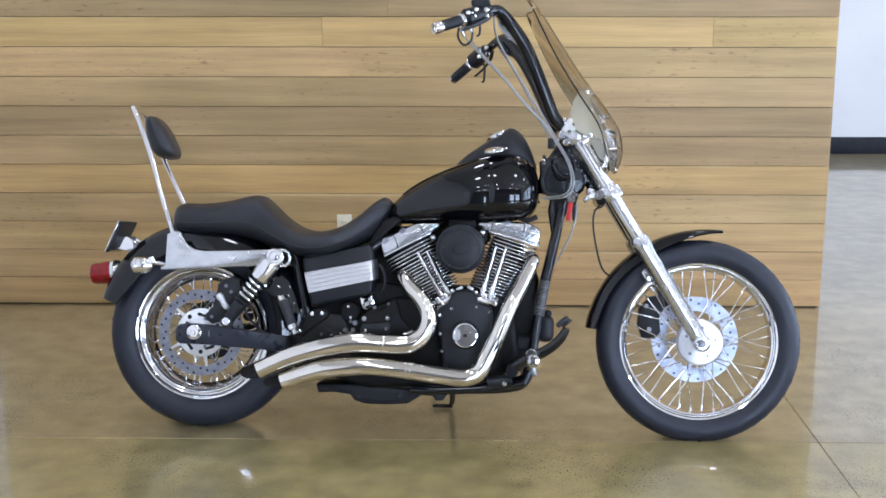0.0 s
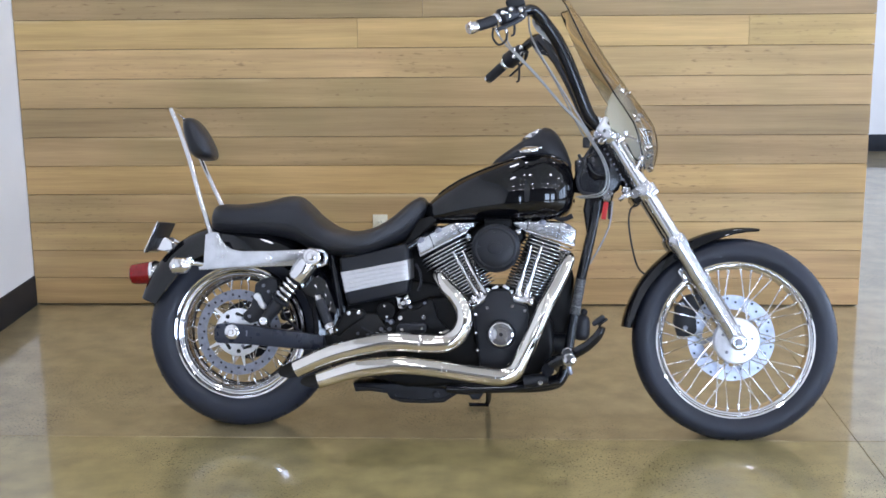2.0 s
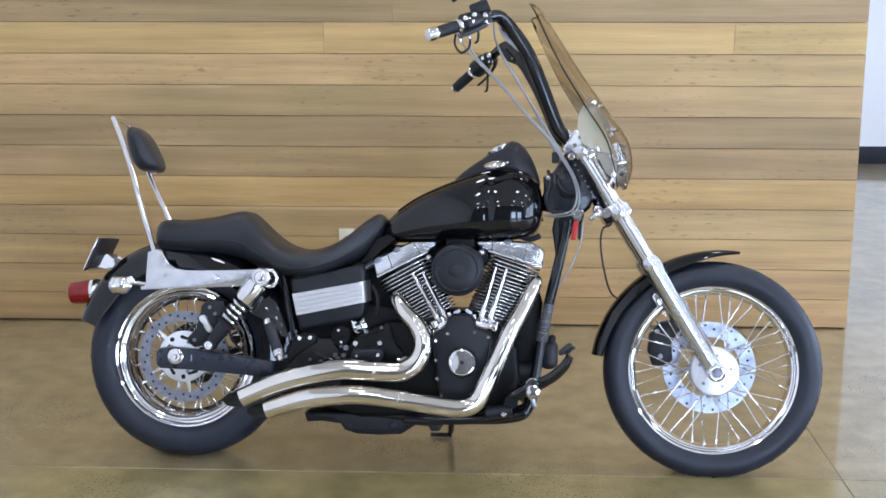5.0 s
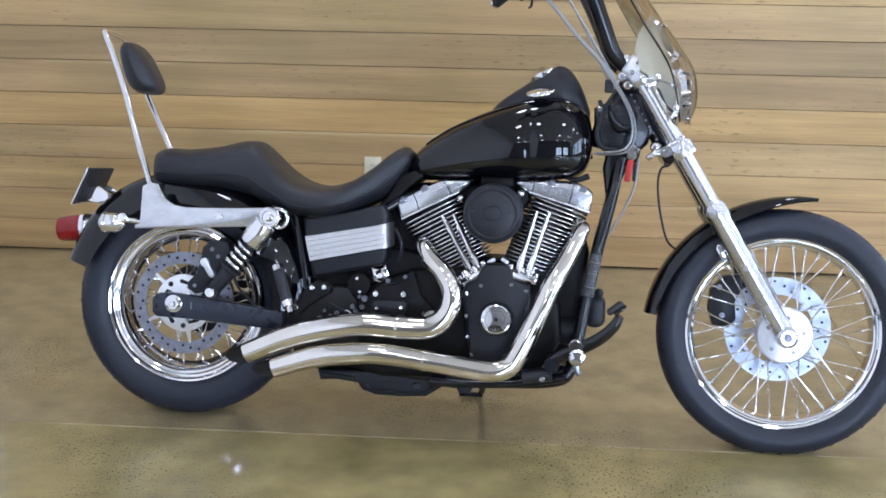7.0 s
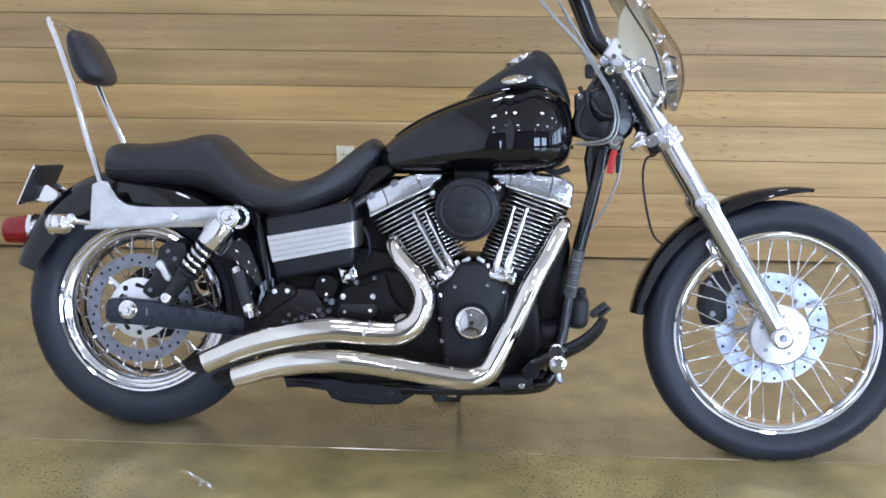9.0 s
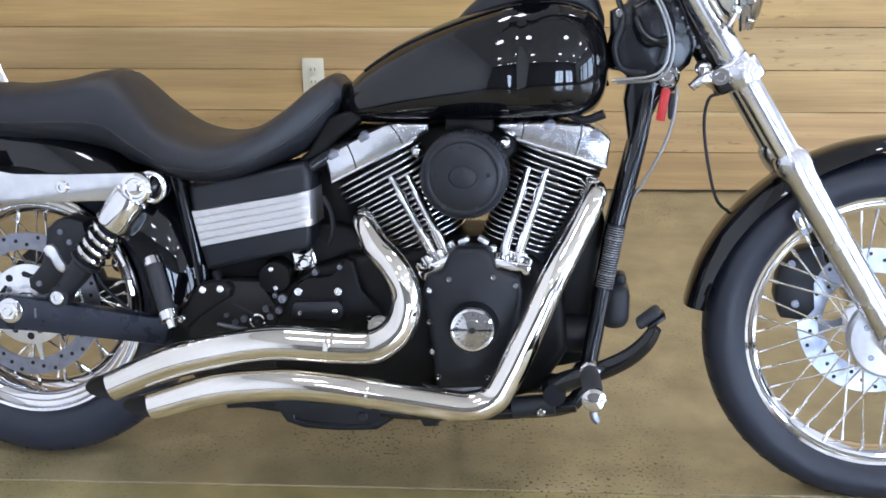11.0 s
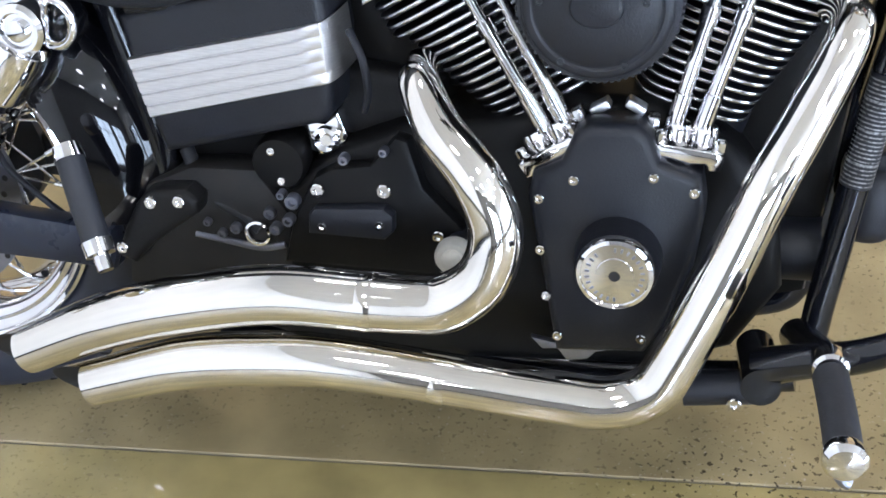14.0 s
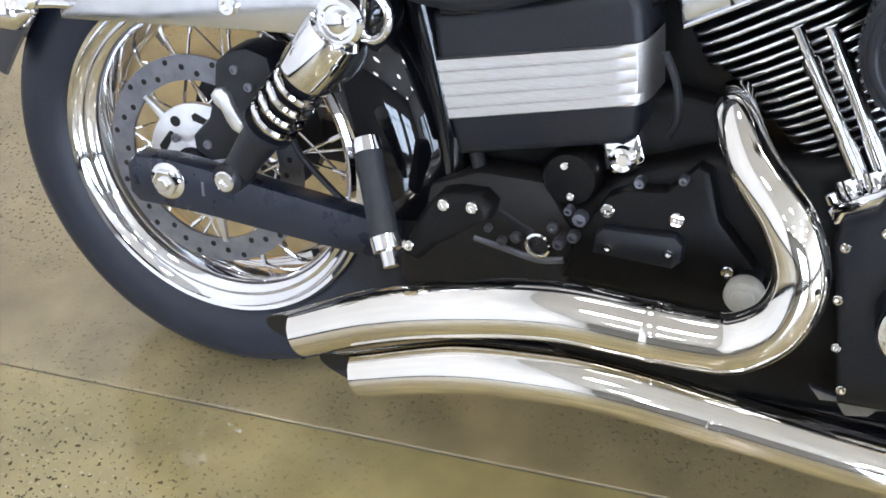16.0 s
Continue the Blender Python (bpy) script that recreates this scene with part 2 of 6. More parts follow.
PAVING = material("outdoor_concrete", (0.34, 0.33, 0.31), 0.8, second=(0.27, 0.26, 0.25), scale=0.8)
CHROME = material("chrome", (0.79, 0.78, 0.785), 0.045, metal=1.0, second=(0.73, 0.72, 0.725), scale=7, rough_var=0.02)
# pipe chrome with the warm cast of its reflections in the base colour
PIPE = material("warm_cast_chrome", (0.77, 0.735, 0.675), 0.05, metal=1.0, second=(0.70, 0.66, 0.60), scale=5, rough_var=0.025)
POLISHED = material("polished_alloy", (0.66, 0.665, 0.685), 0.22, metal=1.0, second=(0.57, 0.575, 0.60), scale=30, rough_var=0.07, bump=0.04)
BRUSHED = material("brushed_alloy", (0.74, 0.73, 0.735), 0.40, metal=1.0, second=(0.64, 0.63, 0.635), scale=60, rough_var=0.06, stretch=(1, 1, 14), bump=0.05)
STEEL = material("disc_steel", (0.29, 0.30, 0.35), 0.36, metal=0.9, second=(0.22, 0.225, 0.26), scale=40, rough_var=0.08)
BRIGHT_STEEL = material("bright_disc_steel", (0.50, 0.54, 0.64), 0.38, metal=0.85, second=(0.36, 0.40, 0.50), scale=40, rough_var=0.08)
GLOSS = material("black_gloss_paint", (0.003, 0.0032, 0.0045), 0.04, spec=0.5, second=(0.004, 0.004, 0.005), scale=3)
SATIN = material("black_powder_coat", (0.008, 0.009, 0.013), 0.42, spec=0.4, second=(0.012, 0.0135, 0.019), scale=12, bump=0.2, bump_scale=420, rough_var=0.06)
# near swing arm: the windows' blue reflection is put into the black
ARM_BLACK = material("black_with_blue_sheen", (0.014, 0.018, 0.032), 0.30, spec=0.5, second=(0.016, 0.0205, 0.036), scale=40, bump=0.1, bump_scale=300, rough_var=0.06)
CASE_BLACK = material("wrinkle_black_case", (0.0035, 0.0036, 0.004), 0.46, spec=0.19, second=(0.006, 0.0055, 0.005), scale=14, bump=0.15, bump_scale=420, rough_var=0.08)
FRAME_BLACK = material("black_frame_enamel", (0.004, 0.005, 0.008), 0.13, spec=0.5, second=(0.008, 0.008, 0.010), scale=9)
RUBBER = material("tyre_rubber", (0.012, 0.015, 0.025), 0.46, spec=0.45, second=(0.018, 0.022, 0.035), scale=11, bump=0.12, bump_scale=260, rough_var=0.08)
GRIP = material("grip_rubber", (0.012, 0.0135, 0.018), 0.55, second=(0.019, 0.021, 0.027), scale=40, bump=0.3, bump_scale=500)
VINYL = material("seat_vinyl", (0.012, 0.0135, 0.018), 0.42, spec=0.45, second=(0.017, 0.0185, 0.024), scale=8, bump=0.22, bump_scale=700, rough_var=0.05)
FIN_EDGE = material("machined_fin_edge", (0.70, 0.70, 0.71), 0.24, metal=1.0, second=(0.7, 0.7, 0.7), scale=20)
RED = material("red_lens", (0.26, 0.004, 0.005), 0.16, second=(0.17, 0.002, 0.003), scale=60, bump=0.2, bump_scale=150)
RED_TAG = material("red_tag", (0.55, 0.02, 0.02), 0.45, second=(0.45, 0.015, 0.015), scale=30)
CLEAR = clear_sheet("windshield_plastic", (0.93, 0.905, 0.865), 1.0, 1.28)
CLEAR_PLATE = clear_sheet("clear_bracket_plastic", (0.96, 0.95, 0.88))
haze = CLEAR_PLATE.node_tree
milk, both = haze.nodes.new("ShaderNodeBsdfDiffuse"), haze.nodes.new("ShaderNodeMixShader")
milk.inputs[0].default_value, both.inputs[0].default_value = (0.86, 0.84, 0.72, 1), 0.28
haze.links.new(haze.nodes["Mix Shader"].outputs[0], both.inputs[1])
haze.links.new(milk.outputs[0], both.inputs[2])
haze.links.new(both.outputs[0], haze.nodes["Material Output"].inputs[0])
MACHINED = material("machined_alloy", (0.86, 0.87, 0.90), 0.34, metal=1.0, second=(0.76, 0.77, 0.80), scale=50, rough_var=0.05)
ZINC = material("zinc_plating", (0.62, 0.60, 0.53), 0.42, metal=0.3, second=(0.52, 0.50, 0.44), scale=60, rough_var=0.08)
SPOKE = material("spoke_steel", (0.86, 0.87, 0.89), 0.16, metal=1.0, second=(0.78, 0.79, 0.81), scale=20)
WIRE = material("braided_line", (0.36, 0.36, 0.35), 0.35, metal=0.8, second=(0.25, 0.25, 0.25), scale=300)
PALE = material("reflection_grey", (0.45, 0.46, 0.47), 0.5, second=(0.38, 0.39, 0.40), scale=90)
PRINT = material("fine_grey_print", (0.34, 0.345, 0.35), 0.5, second=(0.03, 0.03, 0.03), scale=260)
LOOM = material("wrinkled_black_cover", (0.006, 0.007, 0.011), 0.22, second=(0.010, 0.011, 0.016), scale=20, bump=1.0, bump_scale=28)
DARK = material("dark_inside", (0.006, 0.006, 0.006), 0.7, second=(0.012, 0.01, 0.009), scale=30)

# ---- builders ----


def link_mesh(name, bm, mat, smooth=True, angle=35):
    me = bpy.data.meshes.new(name)
    bmesh.ops.recalc_face_normals(bm, faces=bm.faces)
    for e in bm.edges:
        if len(e.link_faces) == 2 and e.calc_face_angle(0) > radians(angle):
            e.smooth = False
    for f in bm.faces:
        f.smooth = smooth
    bm.to_mesh(me)
    bm.free()
    me.materials.append(mat)
    return new(name, me)


def part(name, bm, mat, parent=None, label="", smooth=True):
    ob = link_mesh(name, bm, mat, smooth)
    if parent:
        ob.parent = parent
    if label:
        ob["label"] = label
    return ob


def again(name, ob, m, parent):
    """One more object on the same mesh."""
    o = new(name, ob.data)
    o.parent = parent
    o.matrix_basis = m
    return o


def add_box(bm, lo, hi, bevel=0.0, segments=2):
    r = bmesh.ops.create_cube(bm, size=1)
    vs = r["verts"]
    for v in vs:
        v.co = Vector([lo[i] + (v.co[i] + 0.5) * (hi[i] - lo[i]) for i in range(3)])
    if bevel:
        es = list({e for v in vs for e in v.link_edges})
        bmesh.ops.bevel(bm, geom=es, offset=bevel, segments=segments, affect="EDGES", profile=0.5)
    return bm


def box(lo, hi, bevel=0.0, segments=2):
    return add_box(bmesh.new(), lo, hi, bevel, segments)


def turned(profile, centre=(0, 0, 0), axis="v", n=48, closed=True, bm=None):
    """A turned body: profile of (radius, place along the axis)."""
    bm = bm or bmesh.new()
    rings = []
    for r, a in profile:
        ring = []
        for k in range(n):
            t = 2 * math.pi * k / n
            c, s = r * math.cos(t), r * math.sin(t)
            p = {"v": (c, a, s), "w": (c, s, a), "u": (a, c, s)}[axis]
            ring.append(bm.verts.new(Vector(p) + Vector(centre)))
        rings.append(ring)
    for a, b in zip(rings, rings[1:]):
        for k in range(n):
            bm.faces.new((a[k], a[(k + 1) % n], b[(k + 1) % n], b[k]))
    if closed:
        for ring in (rings[0], rings[-1]):
            bm.faces.new(ring)
    return bm


def ring_body(profile, centre, n=72):
    """A turned ring whose profile closes on itself."""
    bm = turned(profile + [profile[0]], centre, "v", n, closed=False)
    bmesh.ops.remove_doubles(bm, verts=bm.verts, dist=1e-6)
    return bm


def smooth_path(points, steps=8):
    """Points on a Catmull-Rom curve through the given ones."""
    p = [Vector(q) for q in points]
    p = [2 * p[0] - p[1], *p, 2 * p[-1] - p[-2]]
    out = []
    for i in range(1, len(p) - 2):
        for k in range(steps):
            t = k / steps
            a, b, c, d = p[i - 1], p[i], p[i + 1], p[i + 2]
            out.append(0.5 * (2 * b + (c - a) * t + (2 * a - 5 * b + 4 * c - d) * t * t + (3 * b - a - 3 * c + d) * t ** 3))
    out.append(p[-2])
    return out


def tube(points, radius, n=14, steps=8, caps=True, bm=None, flat=1.0):
    """A round bar along a smooth path; radius: a number, or one for each given point."""
    bm = bm or bmesh.new()
    path = smooth_path(points, steps) if steps > 1 else [Vector(q) for q in points]
    k = len(points)
    radii = [radius] * k if isinstance(radius, (int, float)) else list(radius)
    up = None
    rings = []
    for i, q in enumerate(path):
        d = (path[min(i + 1, len(path) - 1)] - path[max(i - 1, 0)]).normalized()
        if up is None:
            up = d.orthogonal().normalized()
        up = (up - d * up.dot(d)).normalized()
        side = d.cross(up)
        f = i / (len(path) - 1) * (k - 1)
        j = min(int(f), k - 2)
        r = radii[j] + (radii[j + 1] - radii[j]) * (f - j)
        rings.append([bm.verts.new(q + r * (math.cos(2 * math.pi * m / n) * up + flat * math.sin(2 * math.pi * m / n) * side)) for m in range(n)])
    for a, b in zip(rings, rings[1:]):
        for m in range(n):
            bm.faces.new((a[m], a[(m + 1) % n], b[(m + 1) % n], b[m]))
    if caps:
        bm.faces.new(rings[0])
        bm.faces.new(rings[-1])
    return bm


def slab(outline, v0, v1, bevel=0.0, bm=None, segments=2):
    """A plate from an outline in the side view (u, w), between two depths."""
    bm = bm or bmesh.new()
    a = [bm.verts.new((u, v0, w)) for u, w in outline]
    b = [bm.verts.new((u, v1, w)) for u, w in outline]
    faces = [bm.faces.new(a), bm.faces.new(b)]
    n = len(a)
    for k in range(n):
        faces.append(bm.faces.new((a[k], a[(k + 1) % n], b[(k + 1) % n], b[k])))
    bmesh.ops.recalc_face_normals(bm, faces=faces)
    if bevel:
        es = list({e for f in faces[:2] for e in f.edges})
        bmesh.ops.bevel(bm, geom=es, offset=bevel, segments=segments, affect="EDGES", profile=0.5, clamp_overlap=True)
    return bm


def lofted(sections, bm=None, caps=True):
    """A body through rings of points."""
    bm = bm or bmesh.new()
    rings = [[bm.verts.new(p) for p in s] for s in sections]
    n = len(rings[0])
    for a, b in zip(rings, rings[1:]):
        for k in range(n):
            bm.faces.new((a[k], a[(k + 1) % n], b[(k + 1) % n], b[k]))
    if caps:
        bm.faces.new(rings[0])
        bm.faces.new(rings[-1])
    return bm


def between(table, x):
    """Smooth reading of a table of rows (x, values...)."""
    rows = sorted(table)
    xs = [r[0] for r in rows]
    if x <= xs[0]:
        return rows[0][1:]
    if x >= xs[-1]:
        return rows[-1][1:]
    i = max(k for k in range(len(xs) - 1) if xs[k] <= x)
    t = (x - xs[i]) / (xs[i + 1] - xs[i])
    out = []
    for c in range(1, len(rows[0])):
        p1, p2 = rows[i][c], rows[i + 1][c]
        m1 = (p2 - rows[i - 1][c]) / (xs[i + 1] - xs[i - 1]) if i > 0 else (p2 - p1) / (xs[i + 1] - xs[i])
        m2 = (rows[i + 2][c] - p1) / (xs[i + 2] - xs[i]) if i + 2 < len(xs) else (p2 - p1) / (xs[i + 1] - xs[i])
        h = xs[i + 1] - xs[i]
        out.append((2 * t ** 3 - 3 * t * t + 1) * p1 + (t ** 3 - 2 * t * t + t) * h * m1 + (3 * t * t - 2 * t ** 3) * p2 + (t ** 3 - t * t) * h * m2)
    return out


def hull_section(u, top, low, half, waist=0.35, power=2.6, n=40, crown=1.0):
    """A rounded section across the bike at u; waist: where it is widest, from low to top."""
    mid = low + waist * (top - low)
    ring = []
    for k in range(n):
        t = 2 * math.pi * k / n
        c, s = math.cos(t), math.sin(t)
        v = half * math.copysign(abs(c) ** (2 / power), c)
        h = (top - mid) if s > 0 else (mid - low)
        p = power * crown if s > 0 else power
        w = mid + h * math.copysign(abs(s) ** (2 / p), s)
        ring.append((u, v, w))
    return ring


def turn_to(direction):
    """The turn that brings the v axis (0, -1, 0) to a direction."""
    return Vector((0, -1, 0)).rotation_difference(Vector(direction).normalized()).to_matrix().to_4x4()


def moved(bm, m):
    bmesh.ops.transform(bm, matrix=m, verts=bm.verts)
    return bm


# ---- the room ----
WALL_Y, WALL_L, WALL_R, WALL_H = 5.657, -2.031, 1.866, 3.0
ROOM_R, ROOM_N, ROOM_S, ROOM_H = 8.2, 10.66, -6.5, 4.6
ROW = 0.1345

ground = part("ground", box((-60, -60, -0.30), (60, 60, -0.20)), PAVING, None, smooth=False)
tagged(ground, "grey outdoor concrete around the showroom", "ground", kind="structure")
floor = part("floor", box((-2.18, ROOM_S - 0.1, -0.12), (ROOM_R + 0.1, ROOM_N + 0.1, -0.003)), JOINT, None, smooth=False)
tagged(floor, "polished olive brown concrete floor with saw-cut joints", "floor", kind="structure")


def wall(name, lo, hi, label, mat=WHITE):
    w = part(name, box(lo, hi), mat, None, smooth=False)
    return tagged(w, label, "wall", kind="structure")


wall("wall_west", (WALL_L - 0.15, ROOM_S - 0.15, -0.12), (WALL_L, WALL_Y + 0.12, ROOM_H), "plain white painted side wall")
wall("wall_west_rear", (WALL_L - 0.15, WALL_Y + 0.125, -0.12), (WALL_L, ROOM_N + 0.15, ROOM_H), "plain white painted side wall behind the wood partition")
wall("wall_north", (WALL_L, ROOM_N, -0.12), (ROOM_R + 0.15, ROOM_N + 0.15, ROOM_H), "white painted far wall of the showroom")
ceiling = part("ceiling", box((WALL_L - 0.15, ROOM_S - 0.15, ROOM_H), (ROOM_R + 0.15, ROOM_N + 0.15, ROOM_H + 0.15)), CEIL, None, smooth=False)
tagged(ceiling, "white painted showroom ceiling", "ceiling", kind="structure")

# east and south walls with storefront windows
SILL, HEAD = 0.35, 2.75


def window_wall(name, m, length, openings, label, mat=WHITE):
    """A wall along its own y axis, its inner face at x = 0, with openings right through."""
    bm = bmesh.new()
    add_box(bm, (0, 0, -0.12), (0.15, length, SILL))
    add_box(bm, (0, 0, HEAD), (0.15, length, ROOM_H))
    cuts = [0.0] + [y for o in openings for y in o] + [length]
    for a, b in zip(cuts[0::2], cuts[1::2]):
        add_box(bm, (0, a, SILL), (0.15, b, HEAD))
    w = part(name, bm, mat, None, smooth=False)
    w.matrix_basis = m
    return tagged(w, label, "wall", kind="structure")


def window(k, m, y0, y1, power):
    root = part(f"window_{k}", box((0.04, y0 + 0.002, SILL + 0.002), (0.11, y1 - 0.002, SILL + 0.06), 0.004), ALLOY_FRAME, None)
    root.matrix_basis = m
    tagged(root, "storefront window with dark metal mullions", "window", kind="structure")
    part("window_frame", box((0.04, y0 + 0.002, HEAD - 0.06), (0.11, y1 - 0.002, HEAD - 0.002), 0.004), ALLOY_FRAME, root)
    for y in (y0 + 0.03, (y0 + y1) / 2, y1 - 0.03):
        part("mullion", box((0.04, y - 0.028, SILL + 0.06), (0.11, y + 0.028, HEAD - 0.06), 0.004), ALLOY_FRAME, root)
    part("transom", box((0.045, y0 + 0.06, 2.02), (0.105, y1 - 0.06, 2.07), 0.004), ALLOY_FRAME, root)
    for a, b in ((y0 + 0.058, (y0 + y1) / 2 - 0.028), ((y0 + y1) / 2 + 0.028, y1 - 0.058)):
        pane = part("pane", box((0.07, a, SILL + 0.06), (0.076, b, HEAD - 0.06)), GLASS, root, smooth=False)
        pane.visible_shadow = False
    li = new("window_light", bpy.data.lights.new("window_light", "AREA"))
    li.data.shape, li.data.size, li.data.size_y = "RECTANGLE", y1 - y0 - 0.02, HEAD - SILL - 0.02
    li.data.energy, li.data.color = power, (0.68, 0.79, 1.0)
    mid = Vector((0.14, (y0 + y1) / 2, (SILL + HEAD) / 2))
    li.matrix_world = m @ look(mid, mid - Vector((3, 0, 0)))


EAST = pose(ROOM_R, ROOM_S, 0)
SOUTH = pose(WALL_L, ROOM_S, 0, 0, 0, -90)
EAST_OPEN = [(1.9, 4.1), (4.6, 6.8), (7.3, 9.5), (10.0, 12.2), (12.7, 14.9)]
SOUTH_OPEN = [(3.9, 5.9), (6.5, 8.5)]
window_wall("wall_east", EAST, ROOM_N - ROOM_S, EAST_OPEN, "white wall with a row of storefront windows")
window_wall("wall_south", SOUTH, ROOM_R - WALL_L, SOUTH_OPEN, "unseen wall behind the viewer, dark grey to cut fill, with storefront windows", GREY)
for k, (a, b) in enumerate(EAST_OPEN):
    window(k + 1, EAST, a, b, EAST_POWER)
for k, (a, b) in enumerate(SOUTH_OPEN):
    window(k + 6, SOUTH, a, b, SOUTH_POWER)

# ceiling lamps
def ceiling_lamp():
    root = part("ceiling_lamp", turned([(0.02, 0.0), (0.06, -0.01), (0.08, -0.06), (0.27, -0.16), (0.28, -0.17), (0.265, -0.165), (0.07, -0.07), (0.02, -0.06)], (0, 0, 0), "w", 32), BRUSHED, None)
    tagged(root, "round metal high-bay lamp hung from the ceiling", "lamp", "ceiling lamps")
    part("rod", turned([(0.008, 0.0), (0.008, 0.35)], (0, 0, 0), "w", 10), ALLOY_FRAME, root)
    part("lens", turned([(0.001, -0.172), (0.10, -0.17), (0.255, -0.163), (0.255, -0.157), (0.001, -0.157)], (0, 0, 0), "w", 32), LAMP, root)
    root.matrix_basis = pose(-0.6, -4.6, ROOM_H - 0.35)
    return root


lamp = ceiling_lamp()
for x in (-0.6, 1.9, 4.4, 6.9):
    for y in (-4.6, -1.4, 1.8, 5.0, 8.4):
        if (x, y) != (-0.6, -4.6):
            copy_thing(lamp, pose(x, y, ROOM_H - 0.35))

# baseboards
for name, lo, hi in (("baseboard_west", (WALL_L, ROOM_S, 0.0), (WALL_L + 0.008, WALL_Y - 0.002, 0.145)),
                     ("baseboard_north", (WALL_L, ROOM_N - 0.008, 0.0), (ROOM_R, ROOM_N, 0.145)),
                     ("baseboard_south", (WALL_L + 0.01, ROOM_S, 0.0), (ROOM_R, ROOM_S + 0.008, 0.145)),
                     ("baseboard_east", (ROOM_R - 0.008, ROOM_S + 0.01, 0.0), (ROOM_R, ROOM_N - 0.01, 0.145))):
    b = part(name, box(lo, hi, 0.003), BASE, None)
    tagged(b, "black vinyl wall base along a white wall", "baseboard", kind="structure")

# the wood partition: core, then boards
core = part("wall_wood", box((WALL_L + 0.002, WALL_Y + 0.02, -0.005), (WALL_R - 0.006, WALL_Y + 0.12, WALL_H)), GAP, None, smooth=False)
tagged(core, "partition clad in horizontal cedar boards of mixed tone", "wall", kind="structure")

# wall outlet
out = part("wall_outlet", box((-0.3965, WALL_Y - 0.006, 0.327), (-0.3275, WALL_Y + 0.001, 0.4405), 0.003), PLASTIC, None)
tagged(out, "ivory duplex power outlet on the cedar wall", "outlet")
for z in (0.3635, 0.4035):
    part("socket", turned([(0.0165, 0.0), (0.0165, -0.003), (0.015, -0.004)], (-0.362, WALL_Y - 0.005, z), "v", 20), PLASTIC, out)
    for dx in (-0.006, 0.006):
        part("slot", box((-0.362 + dx - 0.001, WALL_Y - 0.0096, z - 0.002), (-0.362 + dx + 0.001, WALL_Y - 0.0088, z + 0.007)), DARK, out, smooth=False)
part("screw", turned([(0.003, 0.0), (0.003, -0.0015), (0.001, -0.002)], (-0.362, WALL_Y - 0.006, 0.3835), "v", 10), PLASTIC, out)

# ---- the motorcycle: u forward from the rear axle, v to its left, w up; it leans on its stand ----
bike = new("motorcycle")
bike.matrix_basis = pose(-0.7164, 4.0615, 0.007, -12.4, 0, -3.0)
tagged(bike, "black cruiser motorcycle with chrome pipes leaning on its side stand", "motorcycle")
AXR, AXF, AXW, RAW = 0.008, 1.702, 0.327, 0.325


def bolt(u, v, w, r=0.006, h=0.005, mat=None, parent=None, name="bolt"):
    """A cap bolt with a socket, facing the near side."""
    b = turned([(r * 1.0, 0.0), (r * 1.0, -h * 0.8), (r * 0.85, -h), (r * 0.5, -h), (r * 0.45, -h * 0.5), (0.0004, -h * 0.5)], (u, v, w), "v", 14)
    return part(name, b, mat or CHROME, parent or bike)


def hex_nut(u, v, w, r, h, parent, mat=None, name="axle_nut"):
    b = turned([(r, 0.0), (r, -h * 0.9), (r * 0.9, -h), (r * 0.5, -h), (r * 0.5, -h * 1.5), (r * 0.42, -h * 1.65)], (u, v, w), "v", 6)
    part("washer", turned([(r * 1.35, 0.0), (r * 1.35, -0.002), (r * 1.25, -0.003)], (u, v + 0.0015, w), "v", 24), CHROME, parent)
    return part(name, b, mat or CHROME, parent, smooth=False)


def wheel(name, u, AXW, tyre_prof, rim_prof, hub_prof, spokes, hub_r, hub_v, rim_r, rim_v, label, twist=0.55, hub_mat=None, side_shift=0.0):
    c = (u, 0.0, AXW)
    hub = part(name, turned(hub_prof, c, "v", 48), hub_mat or CHROME, bike, label)
    mirrored = tyre_prof + [(r, -v) for r, v in reversed(tyre_prof[:-1])]
    inner = [(tyre_prof[0][0], v) for v in (-tyre_prof[0][1] * 0.5, tyre_prof[0][1] * 0.5)]
    tyre = ring_body(mirrored + inner, c, 128)
    # the tread flattens where it meets the floor
    to_world = bike.matrix_basis @ Matrix.Translation((0.0, side_shift, 0.0))
    for vert in tyre.verts:
        p = to_world @ vert.co
        if p.z < 0.0005:
            vert.co = to_world.inverted() @ Vector((p.x, p.y, 0.0005))
    part("tyre", tyre, RUBBER, hub, "black rubber tyre")
    rim = rim_prof + [(r, -v) for r, v in reversed(rim_prof)]
    back = [(rim_prof[-1][0] + 0.004, -rim_prof[-1][1] * 0.8), (rim_prof[-1][0] + 0.004, rim_prof[-1][1] * 0.8)]
    part("rim", ring_body(rim + back, c, 96), CHROME, hub, "laced chrome rim")
    # spokes, crossing in pairs on each side
    span = 2 * math.pi / spokes
    for k in range(spokes):
        side = -1 if k % 2 else 1
        lean = 1 if (k // 2) % 2 else -1
        t1 = (k + 0.5) * span
        t0 = t1 + lean * twist
        a = Vector((u + hub_r * math.cos(t0), side * hub_v, AXW + hub_r * math.sin(t0)))
        b = Vector((u + rim_r * math.cos(t1), side * rim_v, AXW + rim_r * math.sin(t1)))
        d = (b - a)
        bm = tube([a, a + d * 0.5, b], 0.0021, 6, 1)
        tube([a + d * (1 - 0.020 / d.length), b], 0.0036, 8, 1, bm=bm)
        part("spoke", bm, SPOKE, hub)
    return hub


